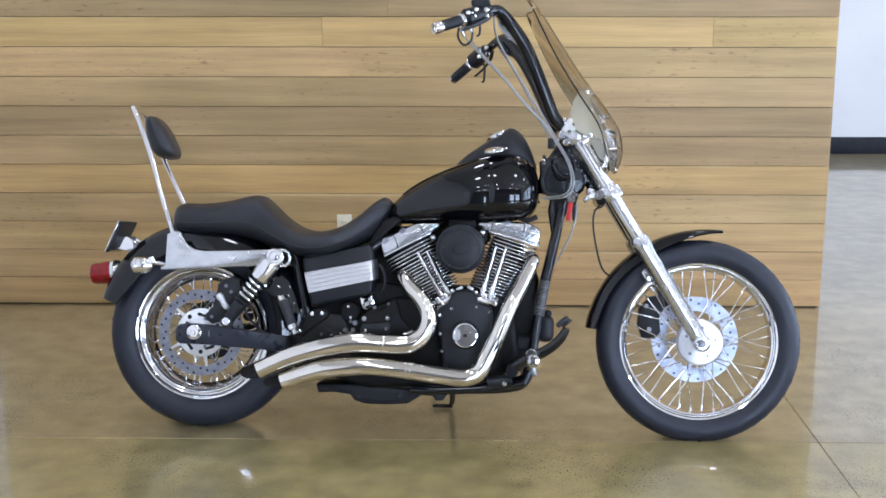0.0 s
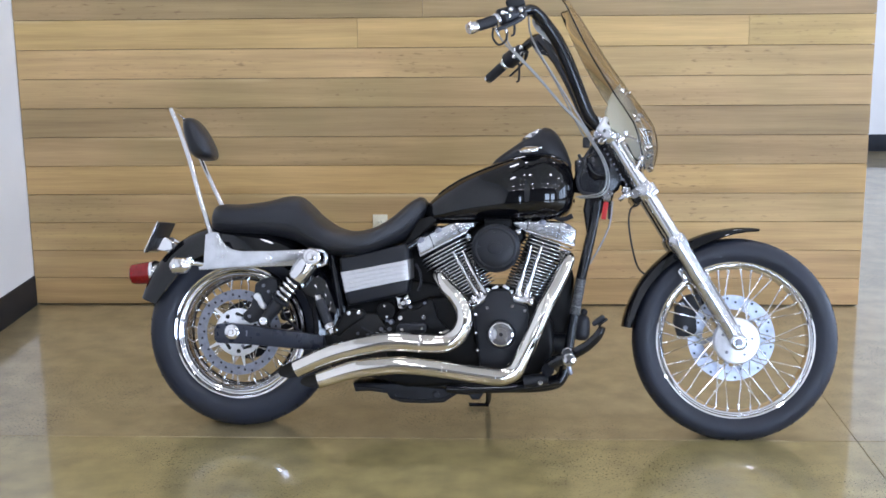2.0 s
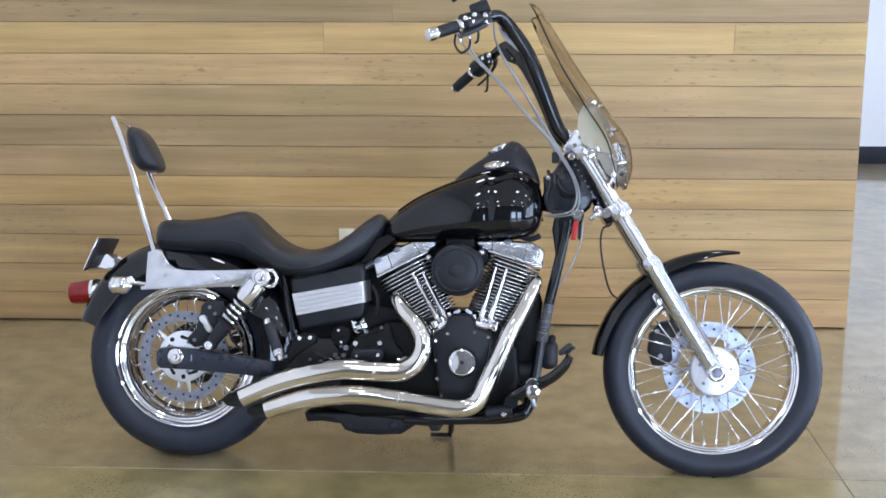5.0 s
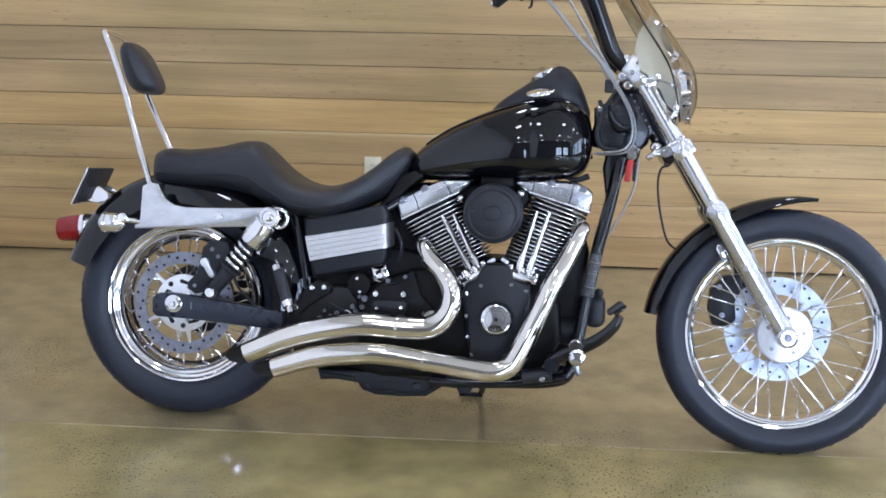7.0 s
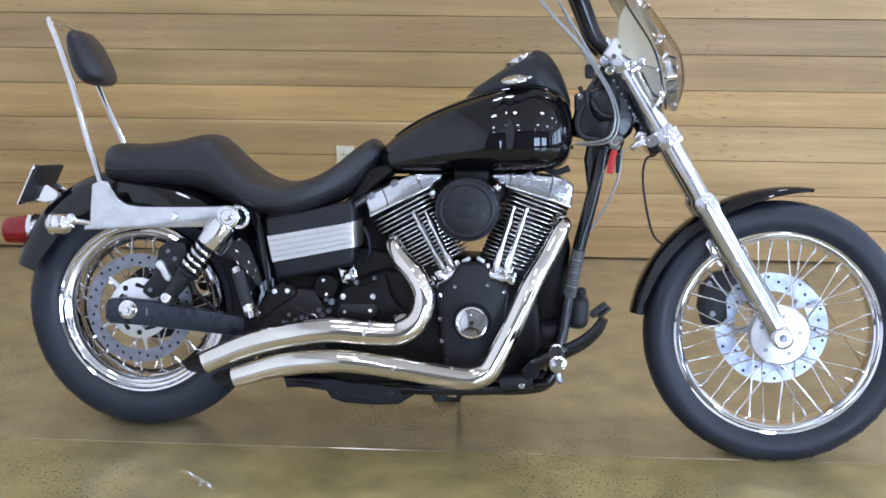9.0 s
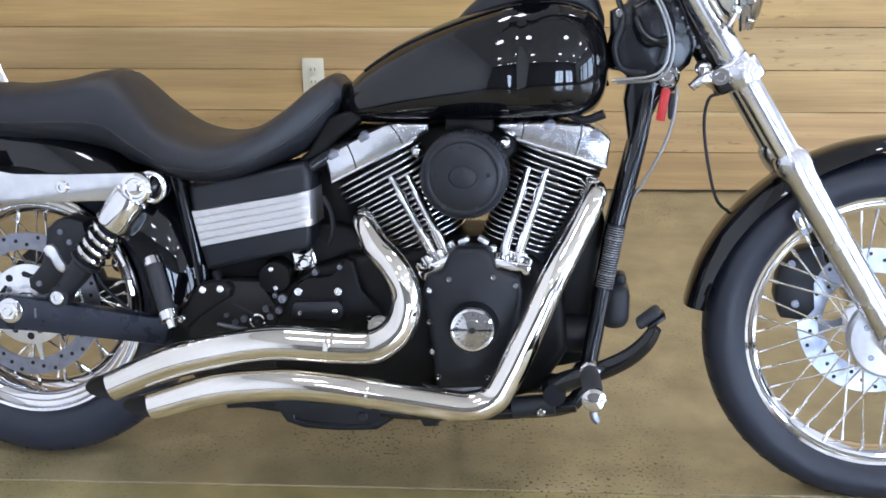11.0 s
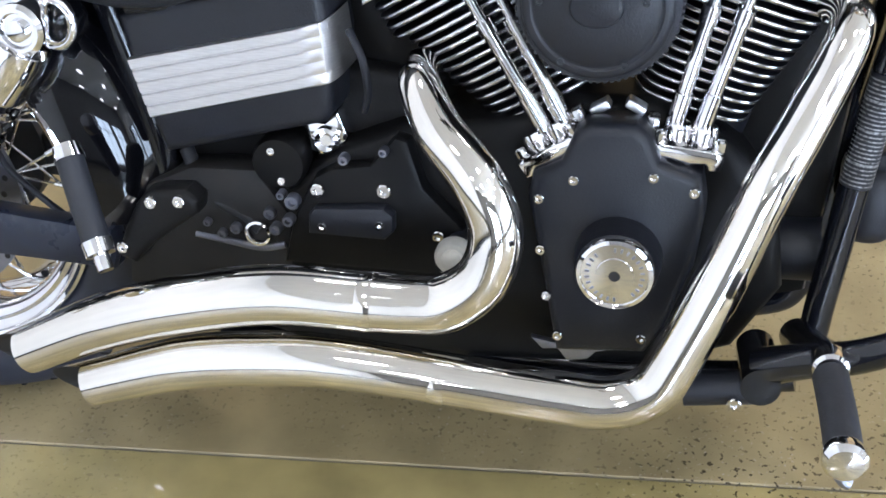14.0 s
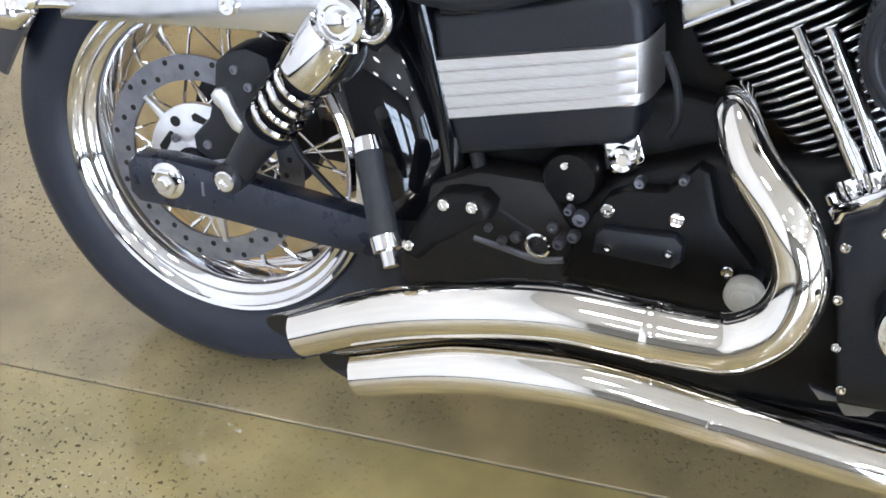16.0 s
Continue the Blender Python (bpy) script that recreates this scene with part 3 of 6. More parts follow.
def brake_disc(u, AXW, v, r_out, r_in, mat, parent, holes=24, thick=0.005):
    bm = ring_body([(r_out, v), (r_out, v + thick), (r_in, v + thick), (r_in, v)], (u, 0, AXW), 72)
    disc = part("brake_disc", bm, mat, parent)
    for k in range(holes):
        t = 2 * math.pi * k / holes
        r = r_in + (r_out - r_in) * (0.28, 0.52, 0.78)[k % 3]
        part("disc_hole", turned([(0.0042, -0.0004), (0.0042, 0.0003)], (u + r * math.cos(t), v, AXW + r * math.sin(t)), "v", 10), DARK, disc)
    return disc


# rear wheel
RT = [(r, v * 0.92) for r, v in ((0.228, -0.052), (0.237, -0.063), (0.255, -0.075), (0.275, -0.078), (0.297, -0.075), (0.314, -0.062), (0.3275, -0.036), (0.3315, 0.0))]
RR = [(0.234, -0.055), (0.235, -0.060), (0.231, -0.063), (0.226, -0.061), (0.221, -0.053), (0.214, -0.050), (0.208, -0.053), (0.201, -0.050), (0.193, -0.038), (0.184, -0.022), (0.178, -0.010)]
RH = [(0.015, -0.10), (0.03, -0.098), (0.034, -0.07), (0.056, -0.066), (0.056, -0.055), (0.032, -0.045), (0.03, 0.0), (0.032, 0.045), (0.056, 0.055), (0.056, 0.066), (0.034, 0.07), (0.03, 0.098), (0.015, 0.10)]
rear = wheel("rear_wheel", AXR, RAW, RT, RR, RH, 40, 0.050, 0.058, 0.182, 0.012, "spoked rear wheel with wide tyre", 0.9, None, 0.024)
rear.location = (0.0, 0.024, 0.0)
rdisc = brake_disc(AXR, RAW, -0.073, 0.148, 0.114, STEEL, rear, 36)
carrier = []
for k in range(120):
    t = 2 * math.pi * k / 120
    r = 0.083 + 0.035 * max(0.0, min(1.0, (math.cos(5 * t + 0.6) - 0.95) * 30))
    carrier.append((AXR + r * math.cos(t), RAW + r * math.sin(t)))
plate_ = part("disc_carrier", slab(carrier, -0.076, -0.068, 0.001), MACHINED, rdisc, "bright disc carrier")
for k in range(5):
    t = 2 * math.pi * k / 5 + 0.95
    part("carrier_hole", turned([(0.0075, -0.0006), (0.0075, 0.0003)], (AXR + 0.066 * math.cos(t), -0.0765, RAW + 0.066 * math.sin(t)), "v", 16), DARK, rdisc)
    part("carrier_slot", moved(slab([(-0.016, -0.004), (-0.018, 0.0), (-0.016, 0.004), (0.014, 0.006), (0.018, 0.0), (0.014, -0.006)], -0.0769, -0.0755, 0.0), Matrix.Translation((AXR + 0.060 * math.cos(t + 0.55), 0, RAW + 0.060 * math.sin(t + 0.55))) @ Matrix.Rotation(-(t + 1.9), 4, "Y")), DARK, rdisc)
    bolt(AXR + 0.050 * math.cos(t + 0.3), -0.076, RAW + 0.050 * math.sin(t + 0.3), 0.006, 0.006, STEEL, rdisc)
# drive side behind the spokes
pulley = part("belt_pulley", turned([(0.03, 0.060), (0.098, 0.066), (0.104, 0.066), (0.104, 0.092), (0.03, 0.094)], (AXR, 0, RAW), "v", 56), SATIN, rear, "black belt pulley")
part("drive_belt", slab([(0.008, 0.424), (0.12, 0.418), (0.34, 0.396), (0.34, 0.390), (0.12, 0.412), (0.008, 0.418)], 0.068, 0.090, 0.001), GRIP, rear)

# front wheel
FT = [(0.260, -0.034), (0.268, -0.043), (0.285, -0.051), (0.303, -0.054), (0.320, -0.048), (0.333, -0.035), (0.340, -0.016), (0.3415, 0.0)]
FR = [(0.266, -0.033), (0.267, -0.037), (0.263, -0.040), (0.257, -0.038), (0.254, -0.032), (0.250, -0.031), (0.247, -0.035), (0.242, -0.033), (0.239, -0.022), (0.236, -0.008)]
FH = [(0.02, -0.085), (0.04, -0.083), (0.072, -0.078), (0.077, -0.072), (0.077, -0.052), (0.068, -0.048), (0.05, -0.045), (0.03, -0.035), (0.028, 0.03), (0.05, 0.04), (0.062, 0.045), (0.062, 0.055), (0.03, 0.06), (0.02, 0.085)]
front = wheel("front_wheel", AXF, AXW, FT, FR, FH, 40, 0.048, 0.046, 0.238, 0.008, "spoked front wheel with narrow tyre", 0.95, MACHINED)
brake_disc(AXF, AXW, 0.064, 0.147, 0.098, BRIGHT_STEEL, front, 30)
for k in range(5):
    t = 2 * math.pi * k / 5 + 0.5
    part("carrier_arm", moved(slab([(0.045, -0.016), (0.080, -0.008), (0.106, -0.012), (0.106, 0.012), (0.080, 0.008), (0.045, 0.016)], 0.062, 0.070, 0.002), Matrix.Translation((AXF, 0, AXW)) @ Matrix.Rotation(t, 4, "Y")), BRIGHT_STEEL, front)
for k in range(5):
    t = 2 * math.pi * k / 5 + 0.2
    bolt(AXF + 0.05 * math.cos(t), -0.0805, AXW + 0.05 * math.sin(t), 0.0055, 0.004, STEEL, front)
# tread cuts on both tyres
for u, hub_w, prof, hub, n in ((AXF, AXW, FT, front, 44), (AXR, RAW, RT, rear, 40)):
    r = prof[-1][0]
    hw = -prof[3][1]
    for k in range(n):
        for side in (-1, 1):
            t = 2 * math.pi * (k + (0.5 if side > 0 else 0)) / n
            pts = []
            for f in (0.30, 0.42, 0.54, 0.66):
                rr_, vv = between([(-p[1], p[0]) for p in prof[3:]], hw * f)[0] - 0.0010, side * hw * f
                a = t + 0.075 * f
                pts.append((u + rr_ * math.cos(a), vv, hub_w + rr_ * math.sin(a)))
            part("tread_groove", tube(pts, 0.0021, 5, 4), DARK, hub)

# swing arm, axle, shock
arm_pts = [(-0.058, 0.345), (-0.045, 0.358), (0.0, 0.361), (0.05, 0.357), (0.32, 0.325), (0.325, 0.300), (0.316, 0.272), (0.05, 0.290), (-0.045, 0.292), (-0.058, 0.305)]
arm = part("swing_arm", slab(arm_pts, -0.132, -0.098, 0.006), ARM_BLACK, bike, "satin black box swing arm")
part("arm_beam", slab(arm_pts, 0.095, 0.125, 0.006), SATIN, arm)
part("cross_tube", tube([(0.33, -0.10, 0.305), (0.33, 0.12, 0.305)], 0.03, 20, 1), SATIN, arm)
part("adjuster_slot", box((0.055, -0.1335, 0.318), (0.059, -0.131, 0.338), 0.0008), STEEL, arm)
hex_nut(0.006, -0.134, 0.3318, 0.0185, 0.010, arm)
bolt(0.1273, -0.183, 0.374, 0.0135, 0.008, CHROME, arm)


def shock(v, name):
    top, low = Vector((0.290, v, 0.590)), Vector((0.1273, v, 0.374))
    d = (low - top)
    L_ = d.length
    q = Vector((0, 0, -1)).rotation_difference(d.normalized()).to_matrix().to_4x4()
    m = Matrix.Translation(top) @ q
    body = part(name, moved(turned([(0.022, -0.020), (0.034, -0.024), (0.036, -0.034), (0.036, -0.088), (0.034, -0.093), (0.018, -0.093)], (0, 0, 0), "w", 32), m), CHROME, bike, "chrome shock absorber with black lower body")
    part("damper_body", moved(turned([(0.012, -0.09), (0.019, -0.095), (0.019, -0.172), (0.0235, -0.178), (0.0235, -0.21), (0.0195, -0.25), (0.0185, -L_)], (0, 0, 0), "w", 24), m), SATIN, body)
    coil = []
    for k in range(63):
        a = 2 * math.pi * k / 14
        coil.append((0.0285 * math.cos(a), 0.0285 * math.sin(a), -0.096 - 0.082 * k / 62))
    part("spring", moved(tube(coil, 0.0055, 8, 1), m), CHROME, body, "chrome coil spring")
    part("spring_seat", moved(turned([(0.014, -0.178), (0.033, -0.180), (0.033, -0.186), (0.023, -0.194)], (0, 0, 0), "w", 28), m), SATIN, body)
    for p, r in ((top, 0.026), (low, 0.020)):
        part("eye", turned([(r, -0.018), (r, 0.018)], p, "v", 24), CHROME if r > 0.02 else SATIN, body)
    return body


near_shock = shock(-0.165, "shock_absorber")
shock(0.165, "shock_absorber")
part("shock_cap", turned([(0.029, 0.0), (0.029, -0.004), (0.024, -0.008), (0.020, -0.008), (0.018, -0.004), (0.012, -0.004), (0.012, -0.010), (0.010, -0.011)], (0.290, -0.184, 0.590), "v", 32), CHROME, near_shock)

part("mount_hoop", tube([(0.287, -0.150, 0.608), (0.306, -0.150, 0.614), (0.325, -0.150, 0.608), (0.332, -0.150, 0.589), (0.328, -0.150, 0.572), (0.316, -0.150, 0.562), (0.300, -0.150, 0.563)], 0.0060, 12, 6), CHROME, near_shock, "chrome hoop of the upper shock mount")
part("mount_plate", slab([(0.285, 0.608), (0.307, 0.616), (0.328, 0.609), (0.338, 0.590), (0.335, 0.572), (0.320, 0.558), (0.300, 0.560)], -0.148, -0.120, 0.003), GLOSS, near_shock)

# rear brake caliper
cal = part("rear_caliper", slab([(0.062, 0.360), (0.040, 0.374), (0.038, 0.392), (0.064, 0.42), (0.076, 0.462), (0.080, 0.494), (0.100, 0.512), (0.126, 0.519), (0.156, 0.511), (0.164, 0.474), (0.140, 0.42), (0.100, 0.37)], -0.118, -0.06, 0.008), SATIN, bike, "black rear brake caliper")
trim = slab([(0.076, 0.455), (0.083, 0.464), (0.093, 0.466), (0.102, 0.458), (0.107, 0.445), (0.114, 0.433), (0.122, 0.424), (0.121, 0.414), (0.114, 0.409), (0.104, 0.413), (0.096, 0.424), (0.090, 0.437), (0.080, 0.445)], -0.127, -0.112, 0.004, segments=3)
part("caliper_trim", trim, MACHINED, cal, "chrome oval caliper inset")
for u, w in ((0.128, 0.470), (0.110, 0.490), (0.062, 0.385)):
    bolt(u, -0.117, w, 0.006, 0.005, STEEL, cal)
part("brake_hose", tube([(0.150, -0.10, 0.47), (0.168, -0.104, 0.43), (0.178, -0.10, 0.392), (0.200, -0.10, 0.366), (0.2491, -0.10, 0.324), (0.285, -0.095, 0.305)], 0.0042, 8), SATIN, cal)

# rear fender: a shell over the wheel
def shell(table, centre, sides, n=18, thick=0.0035):
    """A mudguard: rows of (angle, radius, half width) about a centre; sides: how far the skirts come down, or a fourth value in each row."""
    bm = bmesh.new()
    outer, inner = [], []
    for ang, rad, hw, *deep in table:
        skirt = deep[0] if deep else sides
        a = radians(ang)
        ro, ri = [], []
        for k in range(n + 1):
            f = -1 + 2 * k / n
            drop = skirt * (abs(f) ** 3.2)
            v = hw * math.copysign(1 - (1 - abs(f)) ** 1.35, f)
            for lst, off in ((ro, 0.0), (ri, -thick)):
                r = rad - drop + off
                lst.append(bm.verts.new((centre[0] + r * math.cos(a), v * (1 + off / max(hw, 0.01)), centre[1] + r * math.sin(a))))
        outer.append(ro)
        inner.append(ri)
    for grid in (outer, inner):
        for p, q in zip(grid, grid[1:]):
            for k in range(n):
                bm.faces.new((p[k], p[k + 1], q[k + 1], q[k]))
    m = len(outer)
    for k in range(n):
        bm.faces.new((outer[0][k], outer[0][k + 1], inner[0][k + 1], inner[0][k]))
        bm.faces.new((outer[-1][k], outer[-1][k + 1], inner[-1][k + 1], inner[-1][k]))
    for j in range(m - 1):
        bm.faces.new((outer[j][0], outer[j + 1][0], inner[j + 1][0], inner[j][0]))
        bm.faces.new((outer[j][n], outer[j + 1][n], inner[j + 1][n], inner[j][n]))
    return bm


rf = [(a, between([(30, 0.374), (70, 0.376), (95, 0.381), (114, 0.383), (133, 0.380), (150, 0.375), (166, 0.371)], a)[0], between([(30, 0.092), (120, 0.095), (168, 0.078)], a)[0], between([(30, 0.088), (140, 0.090), (155, 0.078), (166, 0.060)], a)[0]) for a in range(30, 165, 4)]
fender = part("rear_fender", shell(rf, (AXR, RAW), 0.088), GLOSS, bike, "glossy black rear mudguard")
inner = [(a, between([(0, 0.385), (14, 0.388), (32, 0.388), (46, 0.378)], a)[0], 0.122) for a in range(0, 46, 3)]
part("inner_fender", shell(inner, (AXR, RAW), 0.105), GLOSS, fender, "glossy black inner mudguard")

# chrome strut cover and backrest uprights
strut = part("fender_strut", slab([(-0.082, 0.662), (-0.060, 0.672), (-0.036, 0.670), (-0.027, 0.650), (-0.012, 0.628), (0.012, 0.613), (0.045, 0.608), (0.150, 0.610), (0.290, 0.617), (0.312, 0.604), (0.300, 0.585), (0.255, 0.562), (0.10, 0.553), (-0.103, 0.541), (-0.104, 0.551), (-0.088, 0.566)], -0.163, -0.150, 0.004), POLISHED, bike, "polished fender strut cover")
part("strut_cover", slab([(-0.082, 0.662), (-0.036, 0.670), (-0.012, 0.628), (0.045, 0.608), (0.290, 0.617), (0.255, 0.562), (-0.103, 0.541), (-0.088, 0.566)], 0.150, 0.163, 0.004), POLISHED, strut)
bolt(0.138, -0.163, 0.585, 0.012, 0.007, CHROME, strut)

near_side = [(-0.045, 0.590), (-0.066, 0.650), (-0.106, 0.774), (-0.146, 0.911), (-0.188, 1.030), (-0.206, 1.072)]
far_side = [(-0.045, 0.590), (-0.066, 0.680), (-0.108, 0.774), (-0.176, 0.916), (-0.226, 1.035), (-0.244, 1.070)]
loop = [(u, -0.130, w) for u, w in near_side] + [(-0.213, -0.122, 1.084), (-0.222, -0.10, 1.090), (-0.232, 0.0, 1.092), (-0.244, 0.10, 1.088), (-0.247, 0.122, 1.082)] + [(u, 0.130, w) for u, w in reversed(far_side)]
sissy = part("sissy_bar", tube(loop, 0.0085, 12, 6, flat=1.25), CHROME, bike, "tall chrome passenger backrest bar")
part("socket_sleeve", tube([(-0.036, -0.150, 0.565), (-0.062, -0.142, 0.640)], 0.013, 14, 1), CHROME, sissy)
rings = []
for k in range(25):
    f = -1 + 2 * k / 24
    s = (1 - abs(f) ** 3.5) ** 0.42 if abs(f) < 1 else 0.0
    s = max(s, 0.05)
    ring = []
    for j in range(28):
        t = 2 * math.pi * j / 28
        c, d = math.cos(t), math.sin(t)
        w = 0.996 + 0.074 * (0.35 + 0.65 * s) * math.copysign(abs(d) ** 0.72, d)
        lean = -0.40 * (w - 0.996)
        th = 0.042 * s * (1.0 - 0.25 * (w - 0.996) / 0.074)
        ring.append((-0.153 - 0.010 * f + lean + th * math.copysign(abs(c) ** 0.75, c), 0.104 * f, w))
    rings.append(ring)
part("backrest_pad", lofted(rings), VINYL, sissy, "black vinyl backrest pad")

# seat
seat_rows = [(-0.094, 0.738, 0.676, 0.045), (-0.08, 0.761, 0.668, 0.08), (-0.05, 0.77, 0.664, 0.108), (0.006, 0.769, 0.662, 0.124), (0.11, 0.782, 0.660, 0.13), (0.172, 0.798, 0.650, 0.126), (0.214, 0.797, 0.637, 0.126),
             (0.246, 0.772, 0.620, 0.134), (0.286, 0.732, 0.612, 0.15), (0.343, 0.694, 0.594, 0.166), (0.415, 0.68, 0.590, 0.172), (0.488, 0.697, 0.606, 0.164), (0.546, 0.733, 0.630, 0.14), (0.587, 0.77, 0.652, 0.116), (0.617, 0.792, 0.680, 0.098), (0.64, 0.8, 0.712, 0.086), (0.658, 0.783, 0.745, 0.07)]
rings = []
for k in range(61):
    u = -0.094 + 0.752 * k / 60
    t, l, h = between(seat_rows, u)
    rings.append(hull_section(u, t, l, h, 0.50, 2.7, 44))
seat = part("seat", lofted(rings), VINYL, bike, "black vinyl two-level seat")
piping = []
for k in range(41):
    u = -0.075 + 0.72 * k / 40
    t, l, h = between(seat_rows, u)
    piping.append((u, -h * 0.985, l + 0.36 * (t - l)))
part("piping", tube(piping, 0.0024, 8, 2), VINYL, seat)

# fuel tank
tank_rows = [(0.640, 0.755, 0.738, 0.030), (0.655, 0.770, 0.730, 0.055), (0.680, 0.795, 0.722, 0.078), (0.715, 0.825, 0.720, 0.098), (0.765, 0.859, 0.722, 0.118), (0.823, 0.888, 0.725, 0.133), (0.880, 0.912, 0.727, 0.143), (0.930, 0.930, 0.729, 0.149), (0.985, 0.946, 0.731, 0.151),
             (1.042, 0.953, 0.734, 0.150), (1.080, 0.951, 0.737, 0.146), (1.115, 0.938, 0.742, 0.134), (1.140, 0.915, 0.756, 0.113), (1.154, 0.885, 0.780, 0.086), (1.161, 0.85, 0.81, 0.05)]
rings = []
for k in range(65):
    u = 0.640 + 0.521 * k / 64
    t, l, h = between(tank_rows, u)
    ring = hull_section(u, t, l - 0.012, h, 0.36, 2.9, 56, crown=0.85)
    # the side swells ahead of a soft vertical crease
    swell = 0.011 / (1 + math.exp(-(u - 0.992) / 0.009)) - 0.0055
    rings.append([(p[0], p[1] + math.copysign(swell * min(1, abs(p[1]) / 0.11) * max(0, 1 - abs((p[2] - l) / (t - l) - 0.45) * 1.7), p[1]) if abs(p[1]) > 0.02 else p[1], p[2]) for p in ring])
tank = part("fuel_tank", lofted(rings), GLOSS, bike, "glossy black teardrop fuel tank")
ridge = []
for k in range(31):
    u = 0.70 + 0.42 * k / 30
    t, l, h = between(tank_rows, u)
    ridge.append((u, -h * 0.60, l + 0.935 * (t - l) + 0.001))
part("tank_seam", tube(ridge, 0.0028, 8, 2), GLOSS, tank)
cap = part("fuel_cap", turned([(0.036, -0.004), (0.037, 0.004), (0.034, 0.010), (0.024, 0.016), (0.012, 0.019), (0.001, 0.020)], (0, 0, 0), "w", 32), CHROME, tank, "chrome fuel cap")
cap.matrix_basis = pose(1.012, -0.078, 0.960, 16, -10, 0) @ Matrix.Diagonal((1, 1, 0.62, 1))
for k in range(16):
    t = 2 * math.pi * k / 16
    part("cap_rib", box((0.035, -0.002, -0.003), (0.039, 0.002, 0.006), 0.001, 1), CHROME, cap).matrix_basis = Matrix.Rotation(t, 4, "Z")

# dash console on the tank
con_rows = [(0.870, 0.905, 0.895, 0.035), (0.90, 0.937, 0.895, 0.046), (0.974, 0.990, 0.91, 0.058), (1.02, 1.024, 0.92, 0.064), (1.052, 1.040, 0.925, 0.066), (1.075, 1.038, 0.92, 0.064), (1.097, 1.022, 0.915, 0.058), (1.117, 0.994, 0.91, 0.052), (1.133, 0.962, 0.90, 0.046), (1.15, 0.915, 0.88, 0.04)]
console = part("dash_console", lofted([hull_section(u_, *between(con_rows, u_), 0.3, 2.4, 36) for u_ in [0.87 + 0.28 * k / 36 for k in range(37)]]), SATIN, bike, "black dash console on the tank")
gauge = part("speedometer", turned([(0.044, -0.012), (0.046, 0.0), (0.046, 0.005), (0.043, 0.008), (0.040, 0.006), (0.001, 0.006)], (0, 0, 0), "w", 36), CHROME, console, "chrome speedometer bezel")
gauge.matrix_basis = pose(1.018, 0.0, 1.014, 0, -27, 0)
part("dial", turned([(0.039, 0.0064), (0.001, 0.0068)], (0, 0, 0), "w", 30), DARK, gauge)

# battery box with ribbed cover
bx = [(0.368, 0.588), (0.594, 0.639), (0.606, 0.620), (0.613, 0.560), (0.609, 0.482), (0.598, 0.468), (0.402, 0.424), (0.380, 0.500)]
boxp = part("battery_box", slab(bx, -0.120, 0.02, 0.012, segments=3), SATIN, bike, "matt black battery box")
def cover_section(p, q, v, deep):
    """Across the ribs, from the lower to the upper edge, on a face at depth v."""
    ring = [(p[0], v + 0.016, p[1])]
    for k in range(5):
        for f, d in ((k / 5 + 0.006, -deep), (k / 5 + 0.03, 0.0), ((k + 0.86) / 5, 0.0), ((k + 0.96) / 5, -deep)):
            ring.append((p[0] + (q[0] - p[0]) * f, v - d, p[1] + (q[1] - p[1]) * f))
    return ring + [(q[0], v + 0.016, q[1])]


cover = lofted([cover_section((0.394, 0.470), (0.377, 0.540), -0.1268, 0.0022), cover_section((0.585, 0.512), (0.577, 0.579), -0.1268, 0.0022), cover_section((0.600, 0.515), (0.593, 0.583), -0.1266, 0.0010),
                cover_section((0.608, 0.517), (0.603, 0.585), -0.1245, 0.0002), cover_section((0.6145, 0.519), (0.6095, 0.587), -0.117, 0.0), cover_section((0.6185, 0.521), (0.6135, 0.588), -0.103, 0.0), cover_section((0.620, 0.522), (0.615, 0.589), -0.07, 0.0)])
part("ribbed_cover", cover, BRUSHED, boxp, "brushed ribbed metal cover wrapping the corner")

# ---- engine ----
case_pts = [(0.40, 0.20), (0.46, 0.30), (0.53, 0.38), (0.60, 0.43), (0.68, 0.46), (0.80, 0.47), (0.87, 0.50), (0.95, 0.50), (1.03, 0.46), (1.09, 0.38), (1.10, 0.28), (1.05, 0.20), (0.95, 0.165), (0.60, 0.15)]
engine = part("engine", slab(case_pts, -0.095, 0.12, 0.02, segments=3), CASE_BLACK, bike, "black v-twin engine with bright fin edges")
camc = part("cam_cover", slab([(0.826, 0.405), (0.832, 0.430), (0.862, 0.446), (0.876, 0.478), (0.893, 0.490), (0.940, 0.490), (0.955, 0.478), (0.965, 0.450), (1.008, 0.436), (1.014, 0.40), (1.004, 0.330), (0.975, 0.250), (0.955, 0.218), (0.855, 0.212), (0.848, 0.26), (0.838, 0.33)], -0.146, -0.090, 0.012, segments=3), SATIN, engine, "matt black cam cover")
for u, w in ((0.839, 0.405), (0.876, 0.428), (0.959, 0.435), (1.001, 0.420), (0.840, 0.344), (0.846, 0.287), (0.858, 0.2365), (0.951, 0.240)):
    bolt(u, -0.145, w, 0.0058, 0.006, CHROME, camc)
dome = part("timer_dome", turned([(0.048, 0.004), (0.047, -0.010), (0.045, -0.026), (0.043, -0.038), (0.041, -0.043), (0.03, -0.046)], (0.924, -0.144, 0.340), "v", 64), SATIN, engine)
med = part("round_medallion", turned([(0.042, 0.0), (0.042, -0.006), (0.040, -0.010), (0.036, -0.011), (0.0355, -0.009), (0.020, -0.010), (0.0195, -0.0118), (0.010, -0.0124), (0.001, -0.0126)], (0.925, -0.186, 0.344), "v", 48), CHROME, engine, "round chrome timer cover")
